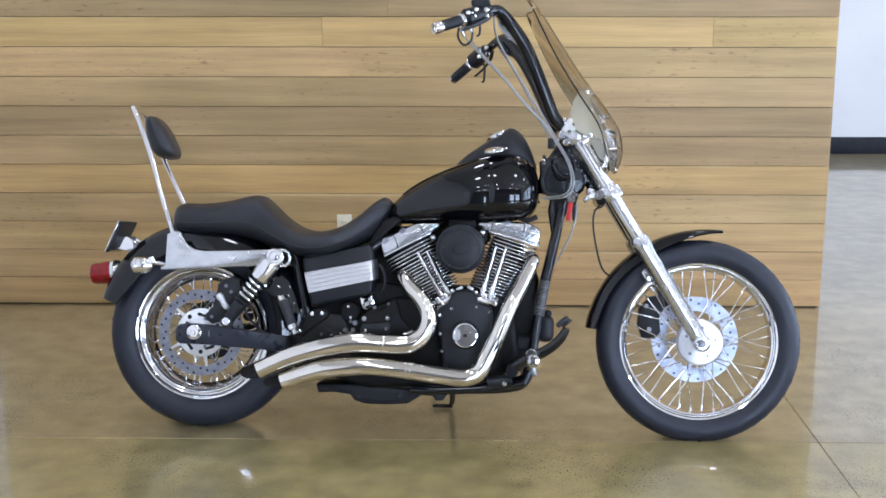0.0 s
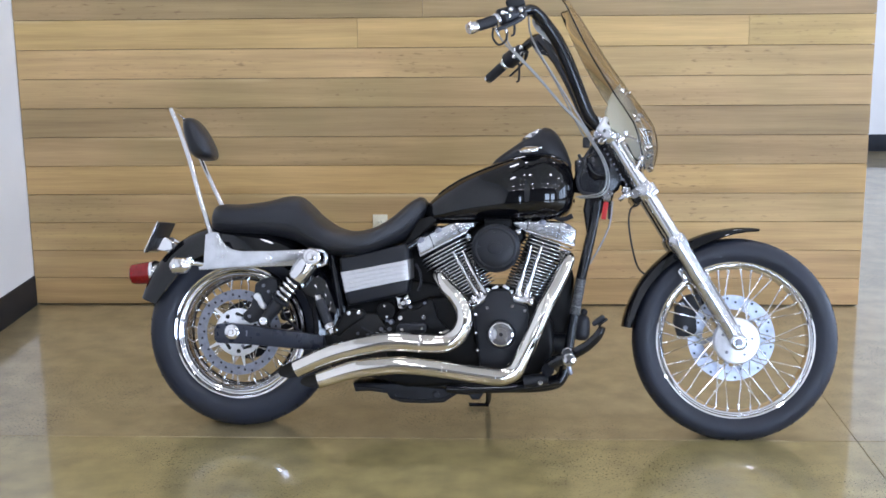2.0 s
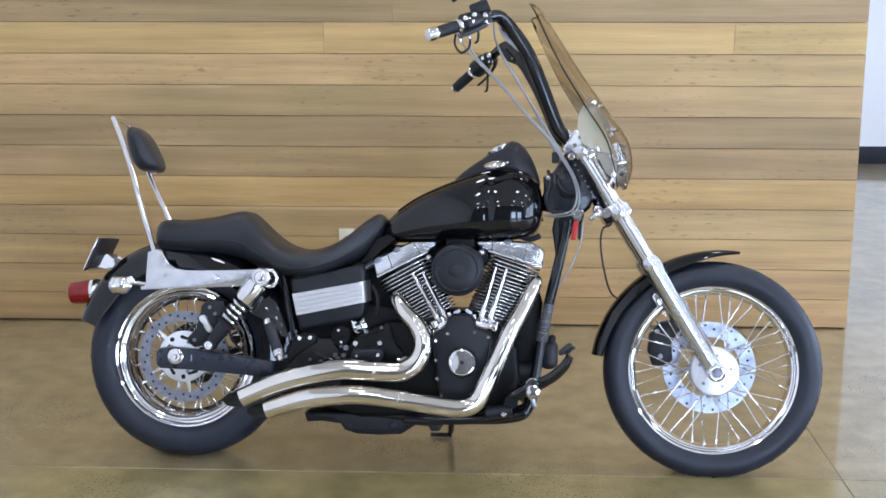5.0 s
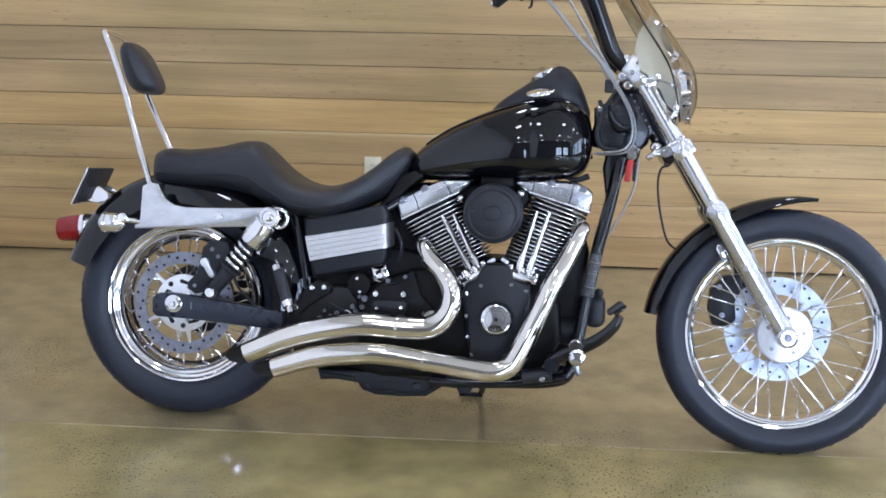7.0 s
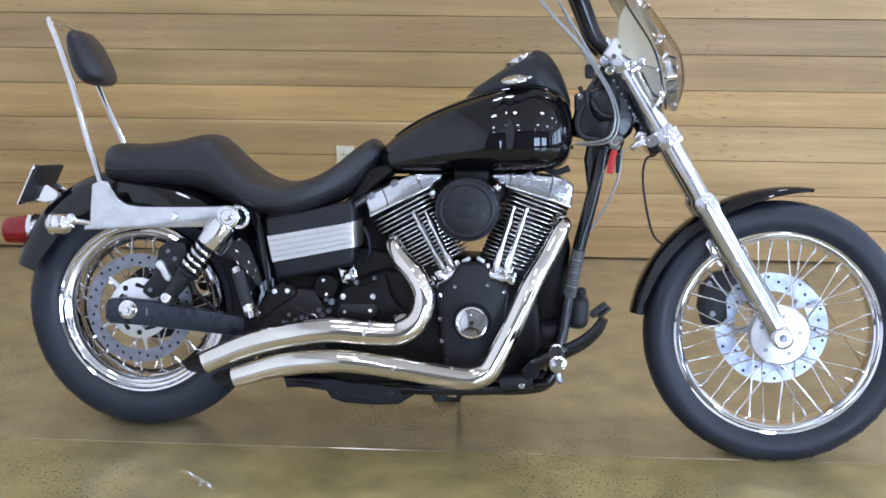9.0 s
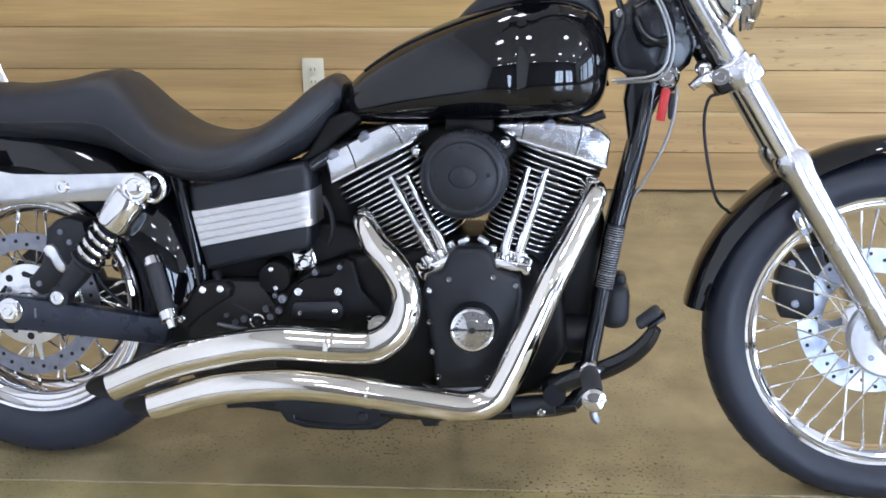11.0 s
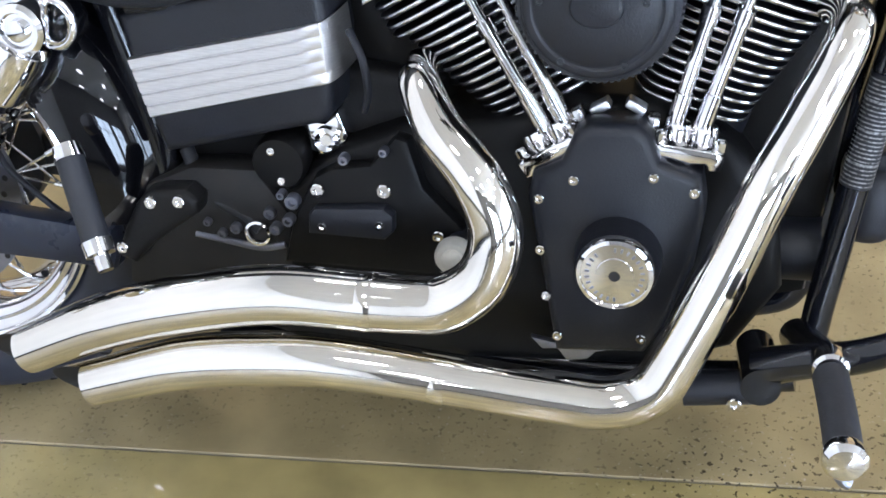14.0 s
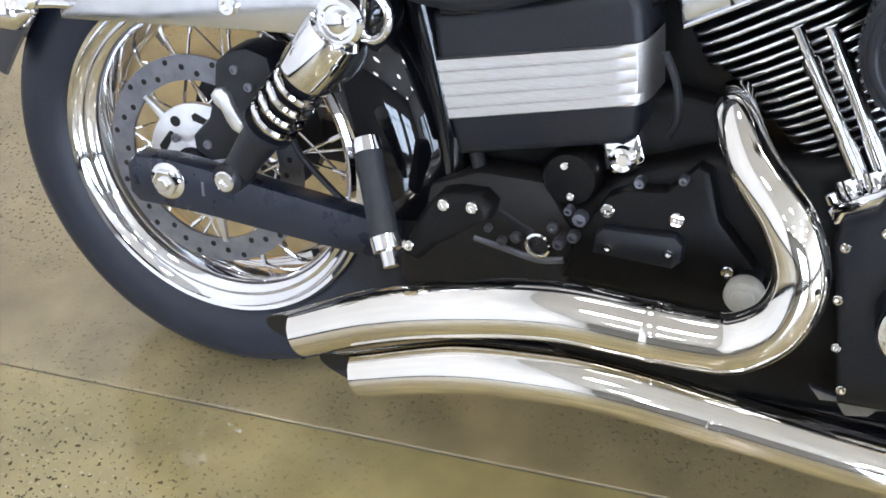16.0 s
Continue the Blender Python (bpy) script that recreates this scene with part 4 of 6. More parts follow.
for k in range(26):
    if k % 13 > 10:
        continue
    t = 2 * math.pi * k / 26
    b = part("raised_mark", box((-0.0013, -0.0100, 0.0265), (0.0013, -0.0085, 0.0315), 0.0004, 1), STEEL, med)
    b.matrix_basis = Matrix.Translation((0.925, -0.186, 0.344)) @ Matrix.Rotation(t, 4, "Y")
part("dark_inlay", turned([(0.0062, 0.0), (0.0055, -0.0012)], (0.925, -0.1984, 0.344), "v", 16), DARK, med)


def cylinder(name, foot, tilt, inner, outer, label, fins=16):
    """A finned cylinder; tilt in degrees from upright; inner and outer: reach of the fins across the axis, by height."""
    a = radians(tilt)
    ax = Vector((math.sin(a), 0, math.cos(a)))
    across = Vector((ax.z, 0, -ax.x))
    o = Vector((foot[0], 0, foot[1]))
    root = part(name, tube([o - ax * 0.03, o + ax * 0.195], 0.058, 32, 1), SATIN, engine, label)
    for k in range(fins):
        head = k >= 12
        h = 0.004 + 0.0112 * k if not head else 0.1405 + 0.0122 * (k - 12)
        lo, hi = between(inner, h)[0], between(outer, h)[0]
        mid, half, th = (lo + hi) / 2, (hi - lo) / 2, 0.0048
        near = 0.078 + (0.006 if head else 0.0)
        ring = []
        for j in range(40):
            t = 2 * math.pi * j / 40
            c, d = math.cos(t), math.sin(t)
            ring.append(o + ax * h + across * (mid + half * math.copysign(abs(c) ** 0.5, c)) + Vector((0, near * math.copysign(abs(d) ** 0.5, d), 0)))
        f = part("head_fin" if head else "cooling_fin", lofted([[p - ax * th * 0.5 for p in ring], [p + ax * th * 0.5 for p in ring]]), SATIN, root)
        core_ = o + ax * h + across * mid
        edge = [[core_ + (p - core_) * g + ax * th * off for p in ring] for g, off in ((0.985, -0.36), (1.003, -0.36), (1.010, -0.16), (1.010, 0.16), (1.003, 0.36), (0.985, 0.36))]
        part("fin_edge", lofted(edge + [edge[0]], None, False), FIN_EDGE, f)
    return root


rear_cyl = cylinder("rear_cylinder", (0.824, 0.476), -29, [(-0.02, -0.044), (0.135, -0.098), (0.14, -0.108), (0.2, -0.108)], [(-0.02, 0.080), (0.2, 0.080)], "black rear cylinder with machined fin edges")
front_cyl = cylinder("front_cylinder", (1.003, 0.478), 18, [(-0.02, -0.080), (0.2, -0.070)], [(-0.02, 0.046), (0.036, 0.058), (0.125, 0.084), (0.14, 0.097), (0.2, 0.099)], "black front cylinder with machined fin edges", 17)


def rocker_box(name, pts, seam, knobs, parent):
    hd = part(name, slab(pts, -0.088, 0.088, 0.010, segments=3), POLISHED, parent, "bright alloy rocker box")
    part("lower_lip", slab([seam[0], seam[1], (seam[1][0] + 0.0, seam[1][1] - 0.006), (seam[0][0], seam[0][1] - 0.006)], -0.0905, 0.09, 0.0015), POLISHED, hd)
    for p, q in zip(seam[2::2], seam[3::2]):
        part("seam", tube([(p[0], -0.0885, p[1]), ((p[0] + q[0]) / 2 + 0.002, -0.0885, (p[1] + q[1]) / 2 + 0.001), (q[0], -0.0885, q[1])], 0.0013, 6, 4), DARK, hd)
    for u, w in knobs:
        part("bolt_notch", moved(box((-0.011, -0.0155, -0.008), (0.011, 0.0, 0.006), 0.003), Matrix.Translation((u, -0.074, w - 0.002)) @ Matrix.Rotation(radians(-28 if parent is rear_cyl else 4), 4, "Y")), STEEL, hd)
        part("rocker_bolt", turned([(0.009, 0.004), (0.009, -0.008), (0.007, -0.010), (0.004, -0.010), (0.004, -0.006), (0.0005, -0.006)], (u, -0.075, w), "v", 16), STEEL, hd)
    return hd


rocker_box("rocker_box", [(0.626, 0.641), (0.645, 0.657), (0.671, 0.672), (0.740, 0.709), (0.760, 0.715), (0.828, 0.716), (0.829, 0.697), (0.792, 0.672), (0.640, 0.594)], [(0.642, 0.600), (0.800, 0.683), (0.671, 0.672), (0.690, 0.622), (0.752, 0.712), (0.779, 0.673)], [(0.645, 0.652), (0.704, 0.687)], rear_cyl)
rocker_box("rocker_box", [(0.952, 0.713), (0.968, 0.722), (1.049, 0.724), (1.128, 0.717), (1.155, 0.703), (1.168, 0.690), (1.163, 0.636), (0.994, 0.684), (0.962, 0.699)], [(0.994, 0.690), (1.163, 0.642), (1.115, 0.719), (1.103, 0.657), (1.006, 0.722), (1.002, 0.687)], [(1.140, 0.702), (1.055, 0.717)], front_cyl)
for u, w, c in ((0.810, 0.662, rear_cyl), (0.972, 0.682, front_cyl)):
    part("head_bolt", turned([(0.012, 0.02), (0.012, -0.004), (0.010, -0.010), (0.006, -0.014), (0.003, -0.015)], (u, -0.108, w), "v", 20), CHROME, c)

# pushrod tubes and lifter blocks
for a, b, c in (((0.757, 0.612), (0.840, 0.466), rear_cyl), ((0.789, 0.616), (0.862, 0.474), rear_cyl), ((1.018, 0.636), (0.974, 0.470), front_cyl), ((1.052, 0.633), (1.003, 0.470), front_cyl)):
    A, B = Vector((a[0], -0.094, a[1])), Vector((b[0], -0.102, b[1]))
    bm = tube([A, A.lerp(B, 0.22)], 0.0068, 16, 1)
    tube([A.lerp(B, 0.20), A.lerp(B, 0.30)], 0.0108, 16, 1, bm=bm)
    tube([A.lerp(B, 0.29), A.lerp(B, 0.76)], 0.0085, 16, 1, bm=bm)
    tube([A.lerp(B, 0.75), B], 0.0105, 16, 1, bm=bm)
    part("pushrod_tube", bm, CHROME, c, "chrome pushrod tube")
for u, w, tilt, s in ((0.850, 0.447, -28, 1), (0.992, 0.453, 8, -1)):
    m = Matrix.Translation((u, -0.102, w)) @ Matrix.Rotation(radians(tilt), 4, "Y")
    blk = part("lifter_block", moved(slab([(-0.036, -0.012), (-0.037, 0.006), (-0.028, 0.010), (0.028, 0.010), (0.037, 0.006), (0.036, -0.012), (0.024, -0.012), (0.019, -0.006), (0.006, -0.008), (0.0, -0.013), (-0.006, -0.008), (-0.019, -0.006), (-0.024, -0.012)], -0.030, 0.025, 0.003), m), CHROME, engine, "chrome lifter block")
    for k in (-1, 1):
        part("block_collar", moved(turned([(0.0145, 0.004), (0.0145, 0.020), (0.012, 0.026), (0.0105, 0.026)], (0.014 * k, -0.002, 0.0), "w", 18), m), CHROME, blk)
        part("block_bolt", moved(turned([(0.006, 0.008), (0.006, 0.018), (0.004, 0.020)], (0.031 * k, -0.018, 0.0), "w", 10), m), CHROME, blk)
    part("block_ear", moved(box((0.034, -0.012, 0.004), (0.048, 0.010, 0.030), 0.004), m if s > 0 else m @ Matrix.Diagonal((-1, 1, 1, 1))), POLISHED, blk)
for u, w, tilt in ((0.899, 0.494, -30), (0.936, 0.496, 30)):
    part("case_tab", moved(box((-0.011, -0.010, -0.005), (0.011, 0.010, 0.005), 0.002), Matrix.Translation((u, -0.100, w)) @ Matrix.Rotation(radians(tilt), 4, "Y")), MACHINED, engine)

# air cleaner
AC = (0.903, 0.0, 0.627)
air = part("air_cleaner", turned([(0.050, -0.06), (0.076, -0.10), (0.079, -0.108), (0.079, -0.176), (0.074, -0.184)], AC, "v", 64), GRIP, engine, "round black pleated air filter")
for k in range(72):
    t = 2 * math.pi * k / 72
    b = part("pleat", tube([(AC[0] + 0.0795 * math.cos(t), -0.112, AC[2] + 0.0795 * math.sin(t)), (AC[0] + 0.0795 * math.cos(t), -0.174, AC[2] + 0.0795 * math.sin(t))], 0.0022, 6, 1), GRIP, air)
face = part("filter_cap", turned([(0.074, -0.176), (0.074, -0.183), (0.0715, -0.188), (0.068, -0.190), (0.064, -0.190), (0.062, -0.1885), (0.060, -0.1885), (0.058, -0.190), (0.030, -0.191), (0.001, -0.1915)], AC, "v", 64), SATIN, air, "black moulded filter cap")
boss = part("cap_boss", turned([(0.026, 0.0), (0.0245, -0.0022), (0.018, -0.0036), (0.001, -0.004)], (0, 0, 0), "v", 40), SATIN, face)
boss.matrix_basis = Matrix.Translation((AC[0], -0.1912, AC[2])) @ Matrix.Diagonal((1, 1, 0.78, 1))
for u, w in ((0.868, 0.572), (0.930, 0.570), (0.848, 0.632), (0.950, 0.632), (0.899, 0.680)):
    bolt(u, -0.189, w, 0.0040, 0.003, GRIP, face)
part("filter_bracket", box((0.86, -0.10, 0.70), (0.95, -0.05, 0.725), 0.006), CASE_BLACK, air)
part("intake_manifold", slab([(0.84, 0.60), (0.86, 0.70), (0.905, 0.735), (0.990, 0.72), (0.998, 0.66), (0.945, 0.60)], -0.050, 0.05, 0.012, segments=3), CASE_BLACK, engine, "black intake manifold")

# gearbox side covers
gear = part("starter_cover", slab([(0.530, 0.290), (0.548, 0.350), (0.578, 0.402), (0.600, 0.414), (0.645, 0.420), (0.676, 0.455), (0.690, 0.450), (0.705, 0.395), (0.745, 0.350), (0.765, 0.320), (0.76, 0.285)], -0.118, -0.09, 0.006), CASE_BLACK, engine, "matt black gearbox side cover")
part("raised_pad", slab([(0.570, 0.338), (0.572, 0.362), (0.580, 0.371), (0.662, 0.375), (0.672, 0.366), (0.671, 0.346), (0.66, 0.335)], -0.134, -0.112, 0.005), SATIN, gear)
for u, w, r in ((0.582, 0.388, 0.0085), (0.660, 0.391, 0.0085), (0.589, 0.350, 0.0058), (0.657, 0.356, 0.0058), (0.720, 0.338, 0.0075)):
    bolt(u, -0.117 if r > 0.007 else -0.133, w, r, 0.007, CHROME, gear)
part("oil_plug", turned([(0.020, 0.004), (0.022, 0.0), (0.022, -0.010), (0.019, -0.015), (0.013, -0.015), (0.012, -0.019), (0.010, -0.020), (0.001, -0.020)], (0.745, -0.146, 0.331), "v", 28), ZINC, gear, "bright round oil plug")
part("oil_spout", tube([(0.744, -0.10, 0.331), (0.745, -0.152, 0.331)], 0.014, 16, 1), SATIN, gear)
for u, w, r, v in ((0.552, 0.374, 0.010, -0.118), (0.545, 0.350, 0.008, -0.118), (0.528, 0.338, 0.008, -0.118), (0.615, 0.426, 0.007, -0.110), (0.664, 0.440, 0.006, -0.117), (0.536, 0.378, 0.006, -0.110)):
    bolt(u, v, w, r * 0.9, 0.012, STEEL, gear)
start = part("starter_motor", turned([(0.001, -0.105), (0.030, -0.104), (0.033, -0.098), (0.033, -0.02)], (0.531, 0, 0.410), "v", 32), CASE_BLACK, engine, "round black starter motor")
for u, w in ((0.525, 0.427), (0.534, 0.390)):
    bolt(u, -0.104, w, 0.005, 0.004, CHROME, start)
hous = part("chrome_bracket", slab([(0.566, 0.420), (0.598, 0.412), (0.612, 0.440), (0.602, 0.470), (0.585, 0.455), (0.560, 0.460)], -0.085, -0.06, 0.005), CHROME, engine, "chrome starter bracket")
part("bracket_eye", turned([(0.016, 0.0), (0.016, -0.012), (0.012, -0.014), (0.007, -0.010), (0.001, -0.010)], (0.587, -0.082, 0.437), "v", 24), CHROME, hous)
part("gearbox", slab([(0.33, 0.24), (0.36, 0.42), (0.42, 0.50), (0.60, 0.52), (0.72, 0.50), (0.72, 0.20), (0.40, 0.17)], -0.055, 0.10, 0.02, segments=3), CASE_BLACK, engine, "black gearbox case")
part("primary_case", slab([(0.34, 0.22), (0.36, 0.33), (0.44, 0.39), (0.80, 0.43), (1.02, 0.42), (1.07, 0.33), (1.03, 0.22), (0.90, 0.17), (0.45, 0.17)], 0.10, 0.20, 0.03, segments=3), CASE_BLACK, engine, "black primary drive case")
part("coil_block", slab([(0.60, 0.48), (0.58, 0.62), (0.68, 0.70), (0.92, 0.71), (0.93, 0.60), (0.80, 0.48)], -0.03, 0.06, 0.015), CASE_BLACK, engine)
part("front_mount", slab([(1.03, 0.42), (1.06, 0.50), (1.10, 0.62), (1.140, 0.62), (1.165, 0.52), (1.150, 0.40), (1.130, 0.24), (1.05, 0.22)], -0.02, 0.06, 0.012), CASE_BLACK, engine)
part("oil_pan", slab([(0.414, 0.160), (0.423, 0.130), (0.470, 0.134), (0.532, 0.127), (0.545, 0.108), (0.583, 0.0965), (0.655, 0.095), (0.7275, 0.100), (0.772, 0.130), (0.813, 0.128), (0.822, 0.112), (0.848, 0.113), (0.865, 0.140), (0.860, 0.170)], -0.080, 0.09, 0.009, segments=3), SATIN, engine, "black oil pan")
for p in ([(0.560, 0.125), (0.572, 0.113), (0.655, 0.108), (0.72, 0.112), (0.75, 0.130)], [(0.432, 0.150), (0.470, 0.148), (0.525, 0.142)]):
    part("pan_rib", tube([(u, -0.080, w) for u, w in p], 0.004, 8, 4), SATIN, engine)
part("case_bracket", slab([(0.823, 0.213), (0.836, 0.198), (0.854, 0.200), (0.865, 0.184), (0.889, 0.189), (0.898, 0.199), (0.952, 0.211), (0.952, 0.224), (0.86, 0.206)], -0.118, -0.108, 0.002), STEEL, engine, "stained grey metal bracket under the cam cover")
part("pan_plug", turned([(0.012, 0.0), (0.012, -0.01), (0.008, -0.013)], (0.70, -0.075, 0.128), "v", 8), SATIN, engine)

# ---- exhaust ----
UP = [(0.706, -0.100, 0.532), (0.716, -0.150, 0.530), (0.744, -0.190, 0.496), (0.786, -0.215, 0.455), (0.806, -0.222, 0.402), (0.793, -0.226, 0.350), (0.755, -0.229, 0.318), (0.715, -0.230, 0.312), (0.660, -0.231, 0.3125), (0.565, -0.235, 0.315), (0.466, -0.238, 0.299), (0.360, -0.240, 0.269), (0.238, -0.240, 0.2145)]
UPR = [0.020, 0.0225, 0.026, 0.0275, 0.0285, 0.030, 0.032, 0.0325, 0.0335, 0.0335, 0.0335, 0.0325, 0.0282]
LOW = [(1.128, -0.075, 0.600), (1.142, -0.120, 0.590), (1.108, -0.155, 0.515), (1.072, -0.185, 0.445), (1.030, -0.205, 0.345), (0.992, -0.218, 0.262), (0.968, -0.224, 0.224), (0.925, -0.230, 0.208), (0.870, -0.235, 0.213), (0.735, -0.242, 0.231), (0.630, -0.245, 0.241), (0.560, -0.246, 0.240), (0.450, -0.247, 0.225), (0.316, -0.247, 0.182)]
LOWR = [0.020, 0.022, 0.024, 0.0255, 0.027, 0.028, 0.0285, 0.0285, 0.0285, 0.0285, 0.030, 0.0310, 0.0310, 0.0270]


def exhaust(name, pts, radii, slant, label):
    bm = tube(pts, radii, 32, 10, caps=False)
    vs = list(bm.verts)[-32:]
    c = Vector(pts[-1])
    d = (c - Vector(pts[-2])).normalized()
    for v in vs:
        o = v.co - c
        v.co += d * (0.064 * o.y / radii[-1] + slant * o.z / radii[-1] - 0.015)
    lip = [v.co.copy() for v in vs]
    pipe_ = part(name, bm, PIPE, bike, label)
    inside = lofted([lip, [c + (p - c) * 0.95 for p in lip], [c + (p - c) * 0.93 - d * 0.06 for p in lip]], None, False)
    end = inside.verts.new(c - d * 0.08)
    inside.verts.ensure_lookup_table()
    ring = list(inside.verts)[64:96]
    for k in range(32):
        inside.faces.new((ring[k], ring[(k + 1) % 32], end))
    part("pipe_mouth", inside, DARK, pipe_, "dark open pipe end")
    return pipe_


upper = exhaust("upper_exhaust_pipe", UP, UPR, 0.020, "chrome swept exhaust pipe from the rear cylinder")
lower = exhaust("lower_exhaust_pipe", LOW, LOWR, 0.022, "chrome swept exhaust pipe from the front cylinder")


def clamp(p, q, r, parent):
    p, q = Vector(p), Vector(q)
    part("pipe_clamp", tube([p, p.lerp(q, 0.25), p.lerp(q, 0.75), q], [r * 0.985, r * 1.010, r * 1.010, r * 0.985], 32, 1, caps=False), PIPE, parent)


clamp((0.676, -0.231, 0.312), (0.656, -0.231, 0.3125), 0.0336, upper)
clamp((0.752, -0.2415, 0.228), (0.733, -0.242, 0.2303), 0.0287, lower)

# ---- frame, pegs, stand ----
fr = part("frame", tube([(1.200, 0.0, 0.92), (1.178, 0.0, 0.815)], 0.030, 20, 1), FRAME_BLACK, bike, "glossy black steel frame")
neck = part("neck_gusset", slab([(1.191, 0.760), (1.197, 0.795), (1.186, 0.836), (1.178, 0.890), (1.262, 0.850), (1.292, 0.820), (1.286, 0.781), (1.259, 0.764), (1.245, 0.730), (1.232, 0.678), (1.218, 0.600), (1.190, 0.470), (1.168, 0.470), (1.192, 0.600), (1.204, 0.677)], -0.045, 0.040, 0.010, segments=3), FRAME_BLACK, fr)
for v in (-0.055, 0.055):
    d = part("down_tube", tube([(1.236, v * 0.5, 0.79), (1.220, v * 0.95, 0.68), (1.180, v * 1.25, 0.495), (1.146, v * 1.4, 0.28), (1.130, v * 1.45, 0.20), (1.08, v * 1.5, 0.165), (0.90, v * 1.4, 0.155), (0.58, v * 1.2, 0.165)], 0.0165, 18, 8), FRAME_BLACK, fr)
    part("top_tube", tube([(1.16, v * 0.4, 0.80), (0.90, v * 0.5, 0.735), (0.66, v * 1.2, 0.66), (0.55, v * 1.6, 0.60), (0.38, v * 2.0, 0.60)], 0.015, 14, 6), FRAME_BLACK, fr)
    part("seat_post", tube([(0.330, v * 1.2, 0.605), (0.350, v * 1.2, 0.53), (0.366, v * 1.2, 0.455), (0.376, v * 1.2, 0.38), (0.382, v * 1.2, 0.30)], 0.019, 18, 6), FRAME_BLACK, fr)
part("backbone_cover", slab([(0.544, 0.610), (0.592, 0.652), (0.634, 0.722), (0.690, 0.738), (0.704, 0.722), (0.657, 0.684), (0.628, 0.654), (0.606, 0.616)], -0.080, 0.088, 0.008, segments=3), CASE_BLACK, fr)
DOWN = Vector((0.034, 0.008, 0.2)).normalized()
ROLL = Vector((0, 0, 1)).rotation_difference(DOWN).to_matrix().to_4x4()
FOOT = Vector((1.160, -0.0745, 0.372)) + DOWN * 0.034
lab = part("warning_label", moved(turned([(0.0171, 0.0), (0.0171, 0.125)], (0, 0, 0), "w", 24, closed=False), Matrix.Translation(FOOT) @ ROLL), SATIN, fr, "black label sleeve with fine grey print on the down tube")
for k in range(26):
    size = 0.0030 if k in (5, 13, 20) else 0.0016
    part("print_bar", moved(turned([(0.0173, 0.0), (0.0173, size)], (0, 0, 0), "w", 24, closed=False), Matrix.Translation(FOOT + DOWN * (0.003 + 0.0046 * k)) @ ROLL), PRINT, lab)
part("lower_rail", tube([(0.74, -0.10, 0.150), (0.82, -0.105, 0.150), (0.98, -0.11, 0.160), (1.12, -0.12, 0.185)], 0.014, 14, 6), FRAME_BLACK, fr)
# bracket and filler; the shade of the enclosed gap is in its near-black
part("shaded_bracket", slab([(0.315, 0.24), (0.33, 0.33), (0.36, 0.375), (0.42, 0.40), (0.50, 0.40), (0.54, 0.34), (0.53, 0.22), (0.40, 0.17)], -0.10, -0.05, 0.008), DARK, fr)

# passenger peg
peg = part("passenger_peg", tube([(0.320, -0.188, 0.444), (0.341, -0.212, 0.403), (0.362, -0.235, 0.363)], 0.016, 20, 2), GRIP, bike, "folded rubber passenger foot peg")
part("peg_end", tube([(0.3215, -0.1895, 0.442), (0.3145, -0.181, 0.455)], [0.0178, 0.0160], 20, 1), CHROME, peg)
part("peg_end", tube([(0.360, -0.233, 0.366), (0.367, -0.2405, 0.353), (0.368, -0.2415, 0.352), (0.375, -0.2495, 0.339)], [0.0175, 0.0165, 0.0095, 0.009], 20, 1), CHROME, peg)
part("peg_bracket", slab([(0.366, 0.335), (0.381, 0.368), (0.398, 0.398), (0.412, 0.414), (0.430, 0.419), (0.462, 0.420), (0.475, 0.408), (0.472, 0.392), (0.448, 0.376), (0.414, 0.352), (0.388, 0.326)], -0.209, -0.17, 0.009, segments=3), CASE_BLACK, peg, "black forged peg bracket")
for u, w in ((0.4214, 0.4059), (0.4546, 0.4087), (0.3785, 0.3487)):
    bolt(u, -0.208, w, 0.0070, 0.006, CHROME, peg)
part("passenger_peg", tube([(0.36, 0.14, 0.35), (0.36, 0.24, 0.36)], 0.016, 16, 1), GRIP, bike)

# rider peg, brake pedal
rp = part("rider_peg", tube([(1.142, -0.270, 0.288), (1.146, -0.330, 0.286), (1.148, -0.385, 0.284)], 0.0175, 20, 2), GRIP, bike, "rubber rider foot peg with chrome end")
part("peg_end", turned([(0.018, 0.0), (0.0205, -0.006), (0.0205, -0.016), (0.016, -0.022), (0.001, -0.024)], (1.148, -0.385, 0.284), "v", 24), CHROME, rp)
part("peg_mount", tube([(1.120, -0.10, 0.230), (1.132, -0.17, 0.255), (1.142, -0.23, 0.283), (1.142, -0.272, 0.288)], [0.020, 0.020, 0.018, 0.014], 16, 4), FRAME_BLACK, rp)
part("peg_clevis", turned([(0.016, 0.0), (0.018, -0.004), (0.018, -0.022), (0.015, -0.026)], (1.142, -0.243, 0.293), "v", 20), CHROME, rp)
part("feeler", tube([(1.146, -0.37, 0.270), (1.150, -0.37, 0.245), (1.158, -0.37, 0.238)], 0.007, 10, 2), STEEL, rp)
pedal = part("brake_pedal", tube([(1.080, -0.19, 0.243), (1.125, -0.215, 0.270), (1.165, -0.235, 0.290), (1.208, -0.250, 0.318), (1.238, -0.262, 0.350), (1.254, -0.268, 0.380)], [0.021, 0.0185, 0.0175, 0.0165, 0.015, 0.011], 18, 6), FRAME_BLACK, bike, "black forged brake pedal")
TILT = Matrix.Translation((1.243, -0.270, 0.398)) @ Matrix.Rotation(radians(-39), 4, "Y")
part("pedal_pad", moved(box((-0.025, -0.026, -0.004), (0.023, 0.022, 0.012), 0.007, 3), TILT), GRIP, pedal, "worn rubber pedal pad")
part("pad_plate", moved(box((-0.012, -0.028, -0.012), (0.025, 0.024, -0.004), 0.003, 2), TILT), FRAME_BLACK, pedal)
